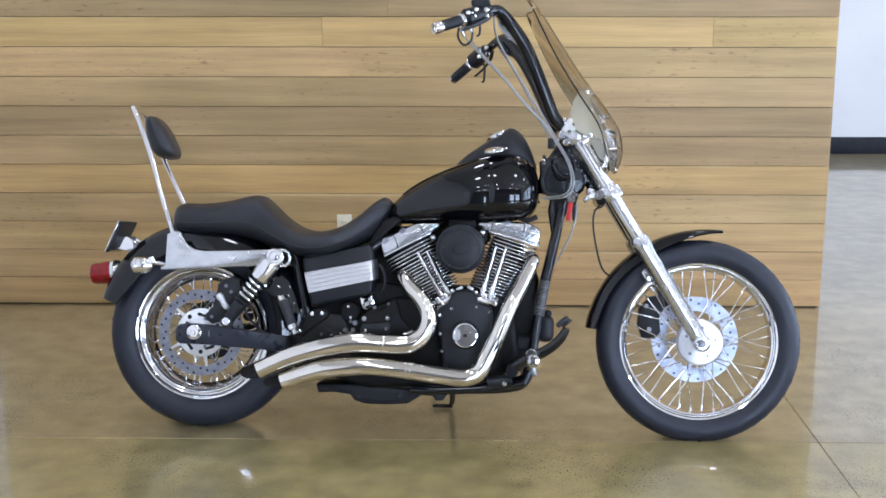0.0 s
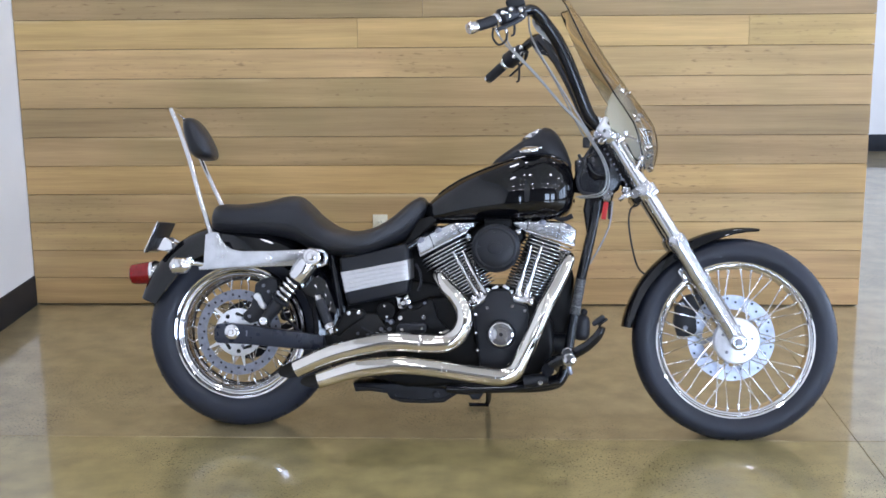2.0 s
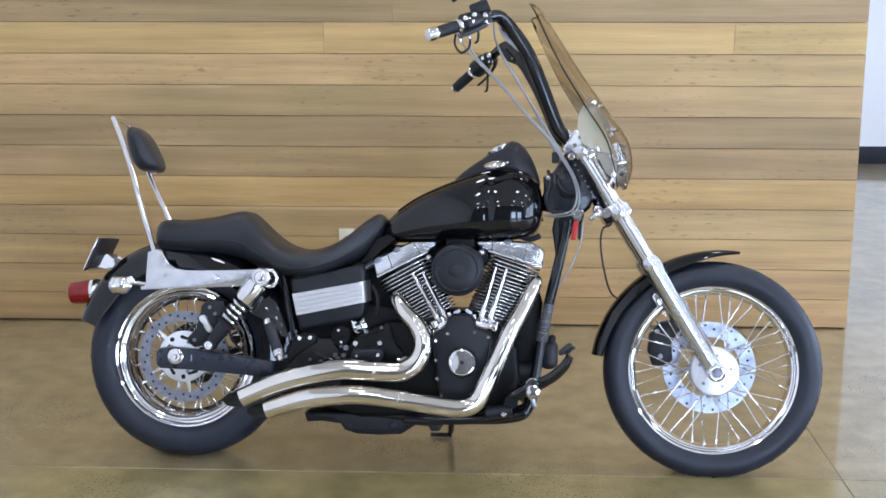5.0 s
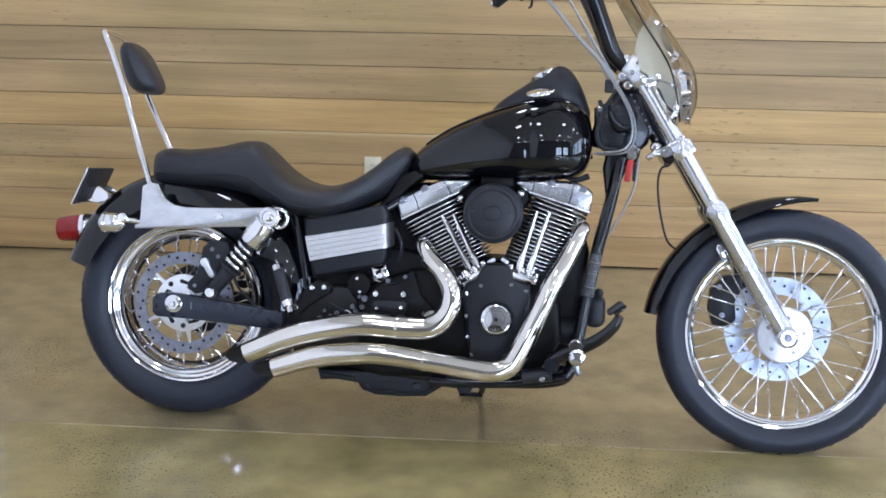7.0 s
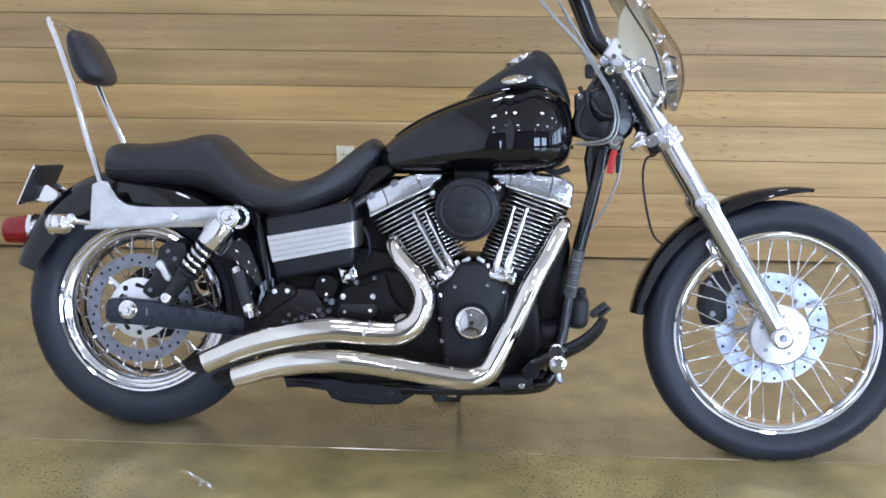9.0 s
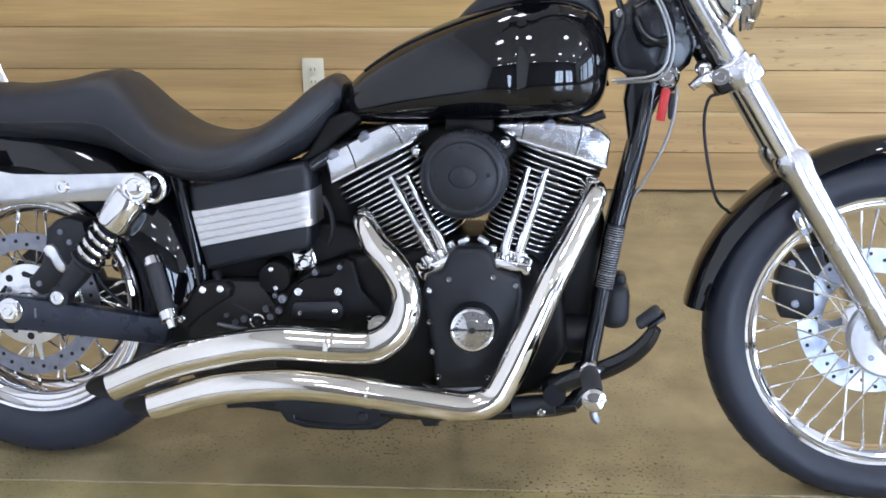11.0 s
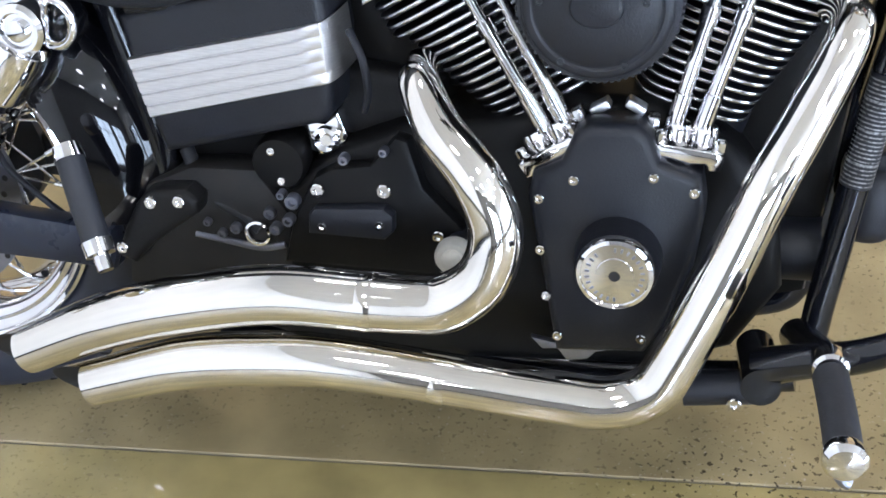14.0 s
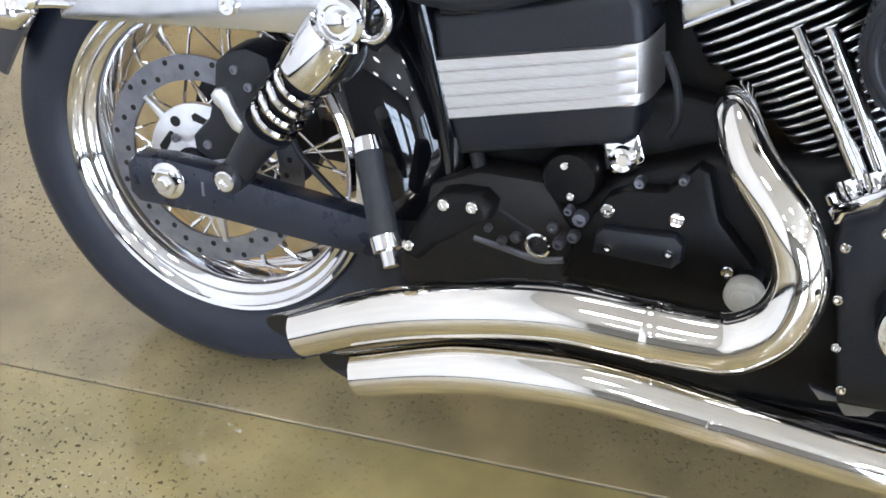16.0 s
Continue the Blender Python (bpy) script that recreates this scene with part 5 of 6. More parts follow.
part("pedal_pivot", tube([(1.075, -0.12, 0.225), (1.080, -0.215, 0.232)], 0.021, 18, 1), FRAME_BLACK, pedal)
part("master_cylinder", tube([(1.00, -0.16, 0.188), (1.08, -0.16, 0.198)], 0.020, 16, 1), SATIN, pedal)
bolt(1.055, -0.181, 0.188, 0.008, 0.006, CHROME, pedal)

# regulator and filter ahead of the engine
part("voltage_regulator", box((1.160, -0.05, 0.315), (1.218, 0.06, 0.405), 0.024, 4), SATIN, bike, "black finned voltage regulator")
part("oil_filter", tube([(1.07, -0.02, 0.30), (1.14, -0.02, 0.30)], 0.038, 28, 1), SATIN, bike, "black oil filter")
part("horn", turned([(0.012, 0.03), (0.012, -0.006), (0.009, -0.010), (0.004, -0.011)], (1.198, -0.02, 0.412), "v", 20), SATIN, bike, "small round black horn")
stand = part("side_stand", tube([(0.87, 0.10, 0.150), (0.866, 0.16, 0.115), (0.862, 0.215, 0.078), (0.858, 0.235, 0.064)], [0.012, 0.011, 0.010, 0.009], 14, 4), FRAME_BLACK, bike, "black side stand")
part("stand_foot", tube([(0.862, 0.238, 0.055), (0.79, 0.238, 0.055)], 0.007, 10, 1), FRAME_BLACK, stand)

# ---- front end ----
T0, T1 = Vector((1.283, 0, 1.002)), Vector((AXF + 0.001, 0, AXW + 0.001))
AX = (T1 - T0).normalized()


def fork_leg(v, name):
    o = Vector((0, v, 0))
    a = T0 + o
    leg = part(name, tube([a, a + AX * 0.395], 0.0245, 28, 1), SPOKE, bike, "chrome telescopic fork leg")
    L_ = (T1 - T0).length
    part("slider", tube([a + AX * 0.385, a + AX * 0.392, a + AX * 0.402, a + AX * 0.425, a + AX * 0.44, a + AX * (L_ - 0.06), a + AX * (L_ - 0.02), a + AX * (L_ + 0.004)], [0.027, 0.0315, 0.0335, 0.0335, 0.0300, 0.0275, 0.0275, 0.0255], 28, 1), POLISHED, leg, "polished lower fork slider")
    for d, r in ((0.004, 0.0295), (0.024, 0.0290), (0.112, 0.0285), (0.126, 0.0285)):
        part("fork_collar", tube([a + AX * d, a + AX * (d + 0.009)], r, 28, 1), CHROME, leg)
    part("fork_cap", tube([a - AX * 0.02, a - AX * 0.006, a], [0.012, 0.020, 0.0255], 24, 1), CHROME, leg)
    return leg


near_leg = fork_leg(-0.100, "fork_leg")
fork_leg(0.100, "fork_leg")
part("axle_boss", turned([(0.029, 0.03), (0.029, -0.022), (0.027, -0.027), (0.022, -0.029), (0.020, -0.026), (0.012, -0.026)], (AXF + 0.001, -0.103, AXW + 0.001), "v", 32), POLISHED, near_leg, "round axle boss on the fork foot")
hex_nut(AXF + 0.001, -0.129, AXW + 0.001, 0.013, 0.009, near_leg, STEEL)
part("axle", tube([(AXF, -0.11, AXW), (AXF, 0.12, AXW)], 0.0115, 16, 1), STEEL, bike, "steel front axle")
NORM = Vector((AX.z, 0, -AX.x)) * -1
for d, nm, thick in ((-0.004, "top_clamp", 0.030), (0.218, "lower_clamp", 0.034)):
    c = T0 + AX * d
    q = Matrix.Translation(c) @ Vector((0, 0, -1)).rotation_difference(AX).to_matrix().to_4x4()
    tc = part(nm, moved(box((-0.055, -0.125, -thick / 2), (0.028, 0.125, thick / 2), 0.012, 3), q), FRAME_BLACK, bike, "black fork clamp with bright rings")
    for v in (-0.1, 0.1):
        part("clamp_ring", moved(turned([(0.036, -thick * 0.6), (0.038, -thick * 0.5), (0.038, thick * 0.5), (0.036, thick * 0.6)], (0, v, 0), "w", 28), q), POLISHED, tc)
    if nm == "lower_clamp":
        part("clamp_arm", slab([(1.400, 0.860), (1.414, 0.838), (1.404, 0.818), (1.372, 0.802), (1.353, 0.799), (1.328, 0.797), (1.312, 0.785), (1.303, 0.795), (1.320, 0.811), (1.347, 0.824), (1.386, 0.848)], -0.128, -0.085, 0.006, segments=3), POLISHED, tc, "polished alloy clamp arm")
        part("clamp_boss", turned([(0.017, 0.0), (0.017, -0.006), (0.015, -0.010), (0.009, -0.010), (0.008, -0.006), (0.001, -0.006)], (1.358, -0.124, 0.812), "v", 24), CHROME, tc)
        part("clamp_knuckle", turned([(0.014, 0.02), (0.014, -0.008), (0.010, -0.014), (0.004, -0.015)], (1.330, -0.095, 0.824), "v", 20), CHROME, tc)
    else:
        part("clamp_bolt", moved(turned([(0.011, 0.0), (0.011, -0.010), (0.006, -0.014)], (-0.040, -0.125, 0), "v", 16), q), CHROME, tc)
shroud = part("head_shroud", slab([(1.165, 0.830), (1.160, 0.925), (1.190, 0.940), (1.212, 0.975), (1.226, 1.000), (1.262, 0.992), (1.296, 0.935), (1.322, 0.868), (1.310, 0.830), (1.270, 0.792), (1.200, 0.800)], -0.050, 0.050, 0.012, segments=3), LOOM, bike, "black steering head shroud with wiring")
part("cable_anchor", box((1.186, -0.112, 0.965), (1.210, -0.080, 1.000), 0.005), SATIN, shroud)
bolt(1.176, -0.050, 0.921, 0.008, 0.006, CHROME, shroud)
for k in range(9):
    p = T0 + AX * (0.02 + 0.020 * k) - Vector((AX.z, 0, -AX.x)) * -0.040
    part("loom_clip", turned([(0.0036, 0.0), (0.0036, -0.004), (0.002, -0.006)], (p.x, -0.050, p.z), "v", 8), STEEL, shroud)
part("steering_stem", tube([T0 - NORM * 0.030, T0 - NORM * 0.030 + AX * 0.235], 0.024, 20, 1), FRAME_BLACK, bike, "black steering head")
wcov = part("wiring_cover", slab([(1.198, 0.936), (1.200, 0.896), (1.212, 0.870), (1.230, 0.857), (1.247, 0.861), (1.262, 0.857), (1.277, 0.868), (1.280, 0.905), (1.268, 0.940), (1.230, 0.952)], -0.078, -0.03, 0.018, segments=4), LOOM, bike, "soft black wiring cover at the steering head")
part("fold", tube([(1.206, -0.079, 0.915), (1.222, -0.083, 0.885), (1.246, -0.083, 0.872), (1.270, -0.079, 0.878)], 0.007, 10, 5), LOOM, wcov)
part("wiring_loom", tube([(1.175, -0.03, 0.945), (1.185, -0.055, 0.91), (1.170, -0.06, 0.86), (1.185, -0.055, 0.82), (1.23, -0.05, 0.812)], 0.006, 8, 5), GRIP, wcov)
part("wiring_loom", tube([(1.215, -0.03, 0.950), (1.245, -0.05, 0.925), (1.262, -0.05, 0.88), (1.255, -0.05, 0.83)], 0.006, 8, 5), GRIP, wcov)

# front fender
ff0 = []
for a in range(78, 178, 4):
    ff0.append((a, between([(76, 0.384), (100, 0.374), (130, 0.371), (160, 0.377), (182, 0.383)], a)[0], between([(76, 0.012), (88, 0.040), (100, 0.056), (182, 0.060)], a)[0], between([(76, 0.004), (90, 0.018), (110, 0.034), (150, 0.036), (182, 0.030)], a)[0]))
ffender = part("front_fender", shell(ff0, (AXF, AXW), 0.045), GLOSS, bike, "glossy black front mudguard")
for v in (-0.066, 0.066):
    part("fender_bracket", slab([(1.500, 0.640), (1.525, 0.655), (1.540, 0.635), (1.525, 0.600), (1.505, 0.605)], v - 0.003, v + 0.003, 0.002), SATIN, ffender)

# front caliper on the far side
fcal = part("front_caliper", slab([(1.520, 0.330), (1.505, 0.375), (1.510, 0.430), (1.545, 0.470), (1.590, 0.480), (1.600, 0.440), (1.580, 0.400), (1.585, 0.350), (1.565, 0.325)], 0.045, 0.10, 0.008), SATIN, bike, "black front brake caliper")
for u, w in ((1.533, 0.44), (1.545, 0.36)):
    bolt(u, 0.045, w, 0.008, 0.004, STEEL, fcal)
lug = part("fork_lug", slab([(1.505, 0.556), (1.512, 0.568), (1.524, 0.564), (1.536, 0.540), (1.538, 0.520), (1.526, 0.518), (1.516, 0.536)], -0.086, -0.074, 0.003), CHROME, bike, "chrome mudguard lug on the fork")
bolt(1.516, -0.086, 0.558, 0.006, 0.005, STEEL, lug)
bolt(1.530, -0.086, 0.527, 0.006, 0.005, STEEL, lug)

# headlamp behind the windshield
hl = part("headlamp", turned([(0.001, 0.0), (0.025, 0.003), (0.045, 0.018), (0.055, 0.045), (0.057, 0.060), (0.060, 0.062), (0.060, 0.070), (0.055, 0.071), (0.03, 0.076), (0.001, 0.078)], (0, 0, 0), "u", 40), SATIN, bike, "black headlamp bucket behind the windshield")
hl.matrix_basis = pose(1.318, 0.0, 0.950, 0, 6, 0)
part("headlamp_rim", turned([(0.0605, 0.061), (0.0625, 0.064), (0.0605, 0.071)], (0, 0, 0), "u", 40, closed=False), CHROME, hl)

# windshield: a curved clear sheet, near and far edge swept back
ws_edge = [(0.905, 1.392), (0.935, 1.383), (1.031, 1.354), (1.137, 1.284), (1.266, 1.205), (1.442, 1.118), (1.51, 1.085)]
ws_mid = [(0.880, 1.420), (0.952, 1.441), (1.03, 1.432), (1.076, 1.407), (1.230, 1.293), (1.429, 1.162), (1.53, 1.095)]


SHIELD_TOP = 1.455


def shield_point(w, f):
    e, m = between(ws_edge, w)[0], between(ws_mid, w)[0]
    half = between([(0.88, 0.10), (0.96, 0.17), (1.10, 0.205), (1.38, 0.20), (1.44, 0.18), (1.455, 0.13)], w)[0]
    return Vector((m + (e - m) * abs(f) ** 2.2, half * f, w))


rows_w = [0.893 + (SHIELD_TOP - 0.893) * k / 34 for k in range(35)]
bm = bmesh.new()
grid = [[bm.verts.new(shield_point(w, -1 + 2 * j / 24)) for j in range(25)] for w in rows_w]
back = [[bm.verts.new(v.co + Vector((-0.004, 0, -0.001))) for v in r] for r in grid]
for g in (grid, back):
    for p, q in zip(g, g[1:]):
        for j in range(24):
            bm.faces.new((p[j], p[j + 1], q[j + 1], q[j]))
shield = part("windshield", bm, CLEAR, bike, "clear smoke-tinted windshield")
rim_pts = [shield_point(w, -1) + Vector((-0.002, 0, 0)) for w in rows_w[::2]] + [shield_point(rows_w[-1], f) + Vector((-0.002, 0, 0)) for f in (-0.8, -0.4, 0, 0.4, 0.8)] + [shield_point(w, 1) + Vector((-0.002, 0, 0)) for w in rows_w[::-2]]
part("shield_edge", tube(rim_pts, 0.0026, 6, 2), FRAME_BLACK, shield, "dark trimmed edge")
for v in (-0.145, 0.145):
    plate = part("shield_bracket", slab([(1.305, 1.172), (1.282, 1.150), (1.266, 1.115), (1.264, 1.070), (1.276, 1.025), (1.318, 1.000), (1.352, 0.935), (1.382, 0.910), (1.388, 0.935), (1.376, 1.00), (1.350, 1.06), (1.325, 1.12)], v - 0.002, v + 0.002, 0.001), CLEAR_PLATE, shield, "clear plastic windshield bracket")
    part("bracket_strap", tube([(1.300, v, 0.985), (1.330, v, 1.0), (1.366, v, 0.99)], 0.006, 8, 3, flat=0.5), CHROME, shield)
    part("bracket_strap", tube([(1.365, v, 0.900), (1.378, v, 0.935), (1.368, v, 1.0), (1.345, v, 1.06)], 0.005, 8, 3, flat=0.5), CHROME, shield)
    for u, w in ((1.312, 1.150), (1.368, 0.985), (1.376, 0.930), (1.325, 1.010)):
        part("thumb_bolt", turned([(0.010, 0.006), (0.010, -0.006), (0.007, -0.011), (0.002, -0.012)], (u, v - 0.002, w), "v", 14), CHROME, shield)
for u, v, w in ((1.375, -0.08, 1.075), (1.41, -0.06, 1.00), (1.412, -0.06, 0.945), (1.375, 0.08, 1.075), (1.41, 0.06, 1.0), (1.412, 0.06, 0.945)):
    part("shield_bolt", turned([(0.009, 0.006), (0.009, -0.005), (0.006, -0.009)], (u, v, w), "v", 12), CHROME, shield)
part("cross_strap", tube([(1.380, -0.14, 1.02), (1.408, -0.08, 1.022), (1.418, 0.0, 1.022), (1.408, 0.08, 1.022), (1.380, 0.14, 1.02)], 0.006, 10, 4, flat=0.5), CHROME, shield)

# handlebar: tall fat bar with pull-back
RADII = [0.021, 0.0215, 0.0215, 0.0215, 0.0215, 0.021, 0.020, 0.0165, 0.0135, 0.0125]
near_bar = [(1.236, -0.085, 1.040), (1.205, -0.102, 1.072), (1.178, -0.118, 1.135), (1.137, -0.138, 1.236), (1.100, -0.152, 1.310), (1.056, -0.172, 1.370), (1.020, -0.205, 1.402), (0.992, -0.245, 1.396), (0.955, -0.285, 1.376), (0.935, -0.305, 1.366)]
far_bar = [(1.236, 0.085, 1.040), (1.205, 0.102, 1.072), (1.178, 0.118, 1.135), (1.135, 0.138, 1.228), (1.092, 0.154, 1.305), (1.062, 0.178, 1.352), (1.030, 0.210, 1.378), (1.000, 0.245, 1.374), (0.960, 0.285, 1.346), (0.935, 0.305, 1.330)]
bar = part("handlebar", tube(near_bar, RADII, 22, 6), FRAME_BLACK, bike, "tall black pull-back handlebar")
part("bar_half", tube(far_bar, RADII, 22, 6), FRAME_BLACK, bar)
part("cross_bar", tube([(1.240, -0.075, 1.034), (1.240, 0.075, 1.034)], 0.019, 18, 1), FRAME_BLACK, bar)
gus = part("wiring_gusset", slab([(1.000, 1.366), (1.030, 1.372), (1.078, 1.340), (1.122, 1.250), (1.104, 1.258), (1.060, 1.314), (1.018, 1.330)], 0.190, 0.204, 0.003), SATIN, bar, "black wiring sleeve on the bar")
# added grey strip with dark spots, a painted reflection on the bar's underside
grey = part("switch_wiring", slab([(1.014, 1.398), (1.026, 1.398), (1.066, 1.345), (1.100, 1.284), (1.082, 1.300), (1.030, 1.345), (1.016, 1.366)], -0.155, -0.150, 0.002), PALE, bar, "grey strip added as the reflection under the bar")
for u, w in ((1.030, 1.372), (1.050, 1.350)):
    part("strip_hole", moved(turned([(0.006, -0.0006), (0.006, 0.0006)], (0, 0, 0), "v", 14), Matrix.Translation((u, -0.1556, w)) @ Matrix.Rotation(radians(52), 4, "Y") @ Matrix.Diagonal((1.6, 1, 0.8, 1))), DARK, grey)
for u, w in ((1.044, 1.334), (1.062, 1.322)):
    bolt(u, 0.190, w, 0.004, 0.003, CHROME, gus)
for s in (-1, 1):
    rz = part("riser", tube([(1.272, s * 0.072, 0.995), (1.240, s * 0.076, 1.048)], 0.027, 24, 1), CHROME, bar, "chunky chrome bar riser")
    m = Matrix.Translation((1.262, s * 0.086, 1.036)) @ Matrix.Rotation(radians(32), 4, "Y")
    part("riser_cap", moved(box((-0.024, -0.026, -0.030), (0.026, 0.026, 0.028), 0.010, 3), m), MACHINED, rz)
    part("riser_cap", moved(box((-0.040, -0.020, -0.014), (-0.020, 0.020, 0.018), 0.006, 3), m), CHROME, rz)
    for dw in (-0.016, 0.014):
        part("cap_bolt", moved(turned([(0.0065, 0.0), (0.0065, -0.006), (0.0035, -0.006), (0.003, -0.003)], (0.004, -0.026, dw), "v", 14), m), CHROME, rz)
    part("clamp_tongue", slab([(1.218, 1.004), (1.222, 1.020), (1.236, 1.027), (1.272, 1.018), (1.274, 1.000), (1.232, 0.994)], s * 0.088 - 0.014, s * 0.088 + 0.014, 0.005), POLISHED, rz)
part("tongue_bolt", turned([(0.006, 0.0), (0.006, -0.003), (0.003, -0.004)], (1.233, -0.102, 1.010), "v", 14), STEEL, bar)


def controls(s, g0, g1, drop):
    """Grip, throttle or switch housing, reservoir and lever on one end of the bar."""
    g0, g1 = Vector(g0), Vector(g1)
    dd = (g1 - g0).normalized()
    side = Vector((0, s * 0.0, 1))
    gr = part("grip", tube([g0, g1], 0.0170, 22, 1), GRIP, bar, "black rubber hand grip")
    for k in range(8):
        p = g0 + (g1 - g0) * (0.10 + 0.1 * k)
        part("grip_rib", tube([p, p + dd * 0.005], 0.0180, 18, 1), GRIP, gr)
    end_r = [0.0175, 0.0195, 0.0195, 0.0165] if s < 0 else [0.0175, 0.0178, 0.0178, 0.015]
    part("grip_end", tube([g1, g1 + dd * 0.003, g1 + dd * (0.026 if s < 0 else 0.008), g1 + dd * (0.032 if s < 0 else 0.011)], end_r, 20, 1), CHROME, gr, "bright bar end")
    part("grip_collar", tube([g0 - dd * 0.014, g0 - dd * 0.010, g0 - dd * 0.002, g0 + dd * 0.002], [0.019, 0.0225, 0.0225, 0.019], 22, 1), CHROME, gr)
    sw = part("switch_housing", tube([g0 - dd * 0.082, g0 - dd * 0.074, g0 - dd * 0.024, g0 - dd * 0.014], [0.020, 0.029, 0.031, 0.022], 20, 1), SATIN, bar, "black switch housing")
    for a, h in ((0.034, 0.010), (0.058, -0.006), (0.066, 0.012)):
        part("switch_screw", turned([(0.0075, 0.0), (0.0075, -0.005), (0.004, -0.007)], g0 - dd * a + Vector((0, -0.029, h)), "v", 12), CHROME, sw)
    part("housing_clip", tube([g0 - dd * 0.052 + Vector((0, -0.031, -0.004)), g0 - dd * 0.046 + Vector((0.002, -0.032, 0.010)), g0 - dd * 0.040 + Vector((0, -0.031, 0.002))], 0.0025, 8, 3), CHROME, sw)
    part("perch", tube([g0 - dd * 0.108, g0 - dd * 0.100, g0 - dd * 0.082, g0 - dd * 0.076], [0.017, 0.023, 0.023, 0.018], 20, 1), SATIN, bar, "black lever perch")
    part("perch_bolt", turned([(0.009, 0.0), (0.009, -0.008), (0.005, -0.011)], g0 - dd * 0.098 + Vector((0.004, -0.022, 0.004)), "v", 14), CHROME, bar)
    part("perch_bolt", turned([(0.008, 0.0), (0.008, -0.008), (0.005, -0.011)], g0 - dd * 0.100 + Vector((0.006, -0.020, -0.018)), "v", 14), CHROME, bar)
    part("lever", tube([g0 - dd * 0.085 + Vector((0.030, 0, 0.002)), g0 - dd * 0.05 + Vector((0.046, 0, -0.006)), g0 + dd * 0.0 + Vector((0.052, 0, -0.012)), g0 + dd * 0.05 + Vector((0.050, 0, -0.016))], [0.010, 0.008, 0.007, 0.007], 10, 5, flat=0.6), SATIN, bar, "black control lever")
    part("lever_stop", tube([g0 - dd * 0.040 + Vector((0.016, 0, -0.022)), g0 - dd * 0.045 + Vector((0.026, 0, -0.024)), g0 - dd * 0.045 + Vector((0.026, 0, -0.024 - drop)), g0 - dd * 0.040 + Vector((0.020, 0, -0.030 - drop))], [0.0045, 0.004, 0.004, 0.003], 8, 3), SATIN, bar)
    return sw


right = controls(-1, (0.901, -0.330, 1.350), (0.846, -0.368, 1.325), 0.030)
left = controls(1, (0.902, 0.328, 1.304), (0.842, 0.392, 1.262), 0.055)
part("reservoir", moved(box((-0.030, -0.026, -0.016), (0.028, 0.026, 0.020), 0.007, 3), Matrix.Translation((0.966, -0.284, 1.410)) @ Matrix.Rotation(radians(-22), 4, "Y")), SATIN, bar, "black brake fluid reservoir")
stem = part("mirror", tube([(0.985, -0.272, 1.395), (0.978, -0.272, 1.422), (0.957, -0.280, 1.458), (0.930, -0.292, 1.482), (0.905, -0.305, 1.488)], [0.007, 0.005, 0.0045, 0.0045, 0.0045], 10, 5), SATIN, bar, "black mirror on a curved stem")
part("mirror_head", moved(turned([(0.001, 0.0), (0.030, 0.003), (0.046, 0.010), (0.050, 0.018), (0.047, 0.022), (0.001, 0.022)], (0, 0, 0), "u", 32), Matrix.Translation((0.888, -0.312, 1.468)) @ pose(0, 0, 0, 0, 24, 18) @ Matrix.Diagonal((1, 1.25, 0.74, 1))), SATIN, stem)
part("throttle_loop", tube([(0.896, -0.315, 1.330), (0.894, -0.315, 1.300), (0.912, -0.312, 1.276), (0.934, -0.308, 1.288), (0.940, -0.305, 1.318)], 0.0034, 8, 5), SATIN, bar)
for a, b in (((0.902, -0.318, 1.330), (0.914, -0.312, 1.304)), ((0.930, -0.308, 1.338), (0.940, -0.302, 1.312))):
    part("cable_ferrule", tube([a, b], 0.0052, 12, 1), POLISHED, bar)

# control cables
CABLES = [
    ([(0.914, -0.312, 1.304), (0.939, -0.292, 1.275), (1.033, -0.225, 1.186), (1.111, -0.175, 1.101), (1.173, -0.143, 1.040), (1.212, -0.130, 0.985), (1.252, -0.122, 0.920), (1.266, -0.120, 0.860), (1.245, -0.118, 0.814), (1.165, -0.115, 0.800)], 0.0028),
    ([(0.940, -0.302, 1.312), (0.948, -0.288, 1.277), (1.037, -0.222, 1.188), (1.115, -0.172, 1.103), (1.178, -0.140, 1.041), (1.219, -0.126, 0.986), (1.259, -0.118, 0.920), (1.274, -0.115, 0.858), (1.253, -0.112, 0.808), (1.175, -0.11, 0.796)], 0.0028),
    ([(1.006, -0.252, 1.376), (1.010, -0.235, 1.330), (1.031, -0.205, 1.283), (1.096, -0.165, 1.181), (1.156, -0.140, 1.089), (1.200, -0.125, 1.020), (1.24, -0.10, 0.95)], 0.0034),
    ([(1.010, 0.200, 1.350), (1.07, 0.12, 1.25), (1.13, 0.10, 1.14), (1.19, 0.08, 1.02), (1.23, 0.05, 0.95)], 0.003),
    ([(1.395, -0.02, 0.815), (1.375, -0.02, 0.778), (1.352, -0.01, 0.765), (1.346, 0.0, 0.715), (1.360, 0.01, 0.630), (1.384, 0.03, 0.560), (1.43, 0.05, 0.53)], 0.0032),
    ([(1.288, -0.06, 0.790), (1.280, -0.06, 0.715), (1.255, -0.06, 0.650), (1.213, -0.06, 0.575)], 0.0034),
]
for k, (pts, r) in enumerate(CABLES):
    c = part("control_cable", tube(pts, r, 8, 7), WIRE if k != 4 else GRIP, bike, "braided metal control cable" if k != 4 else "black rubber hose")

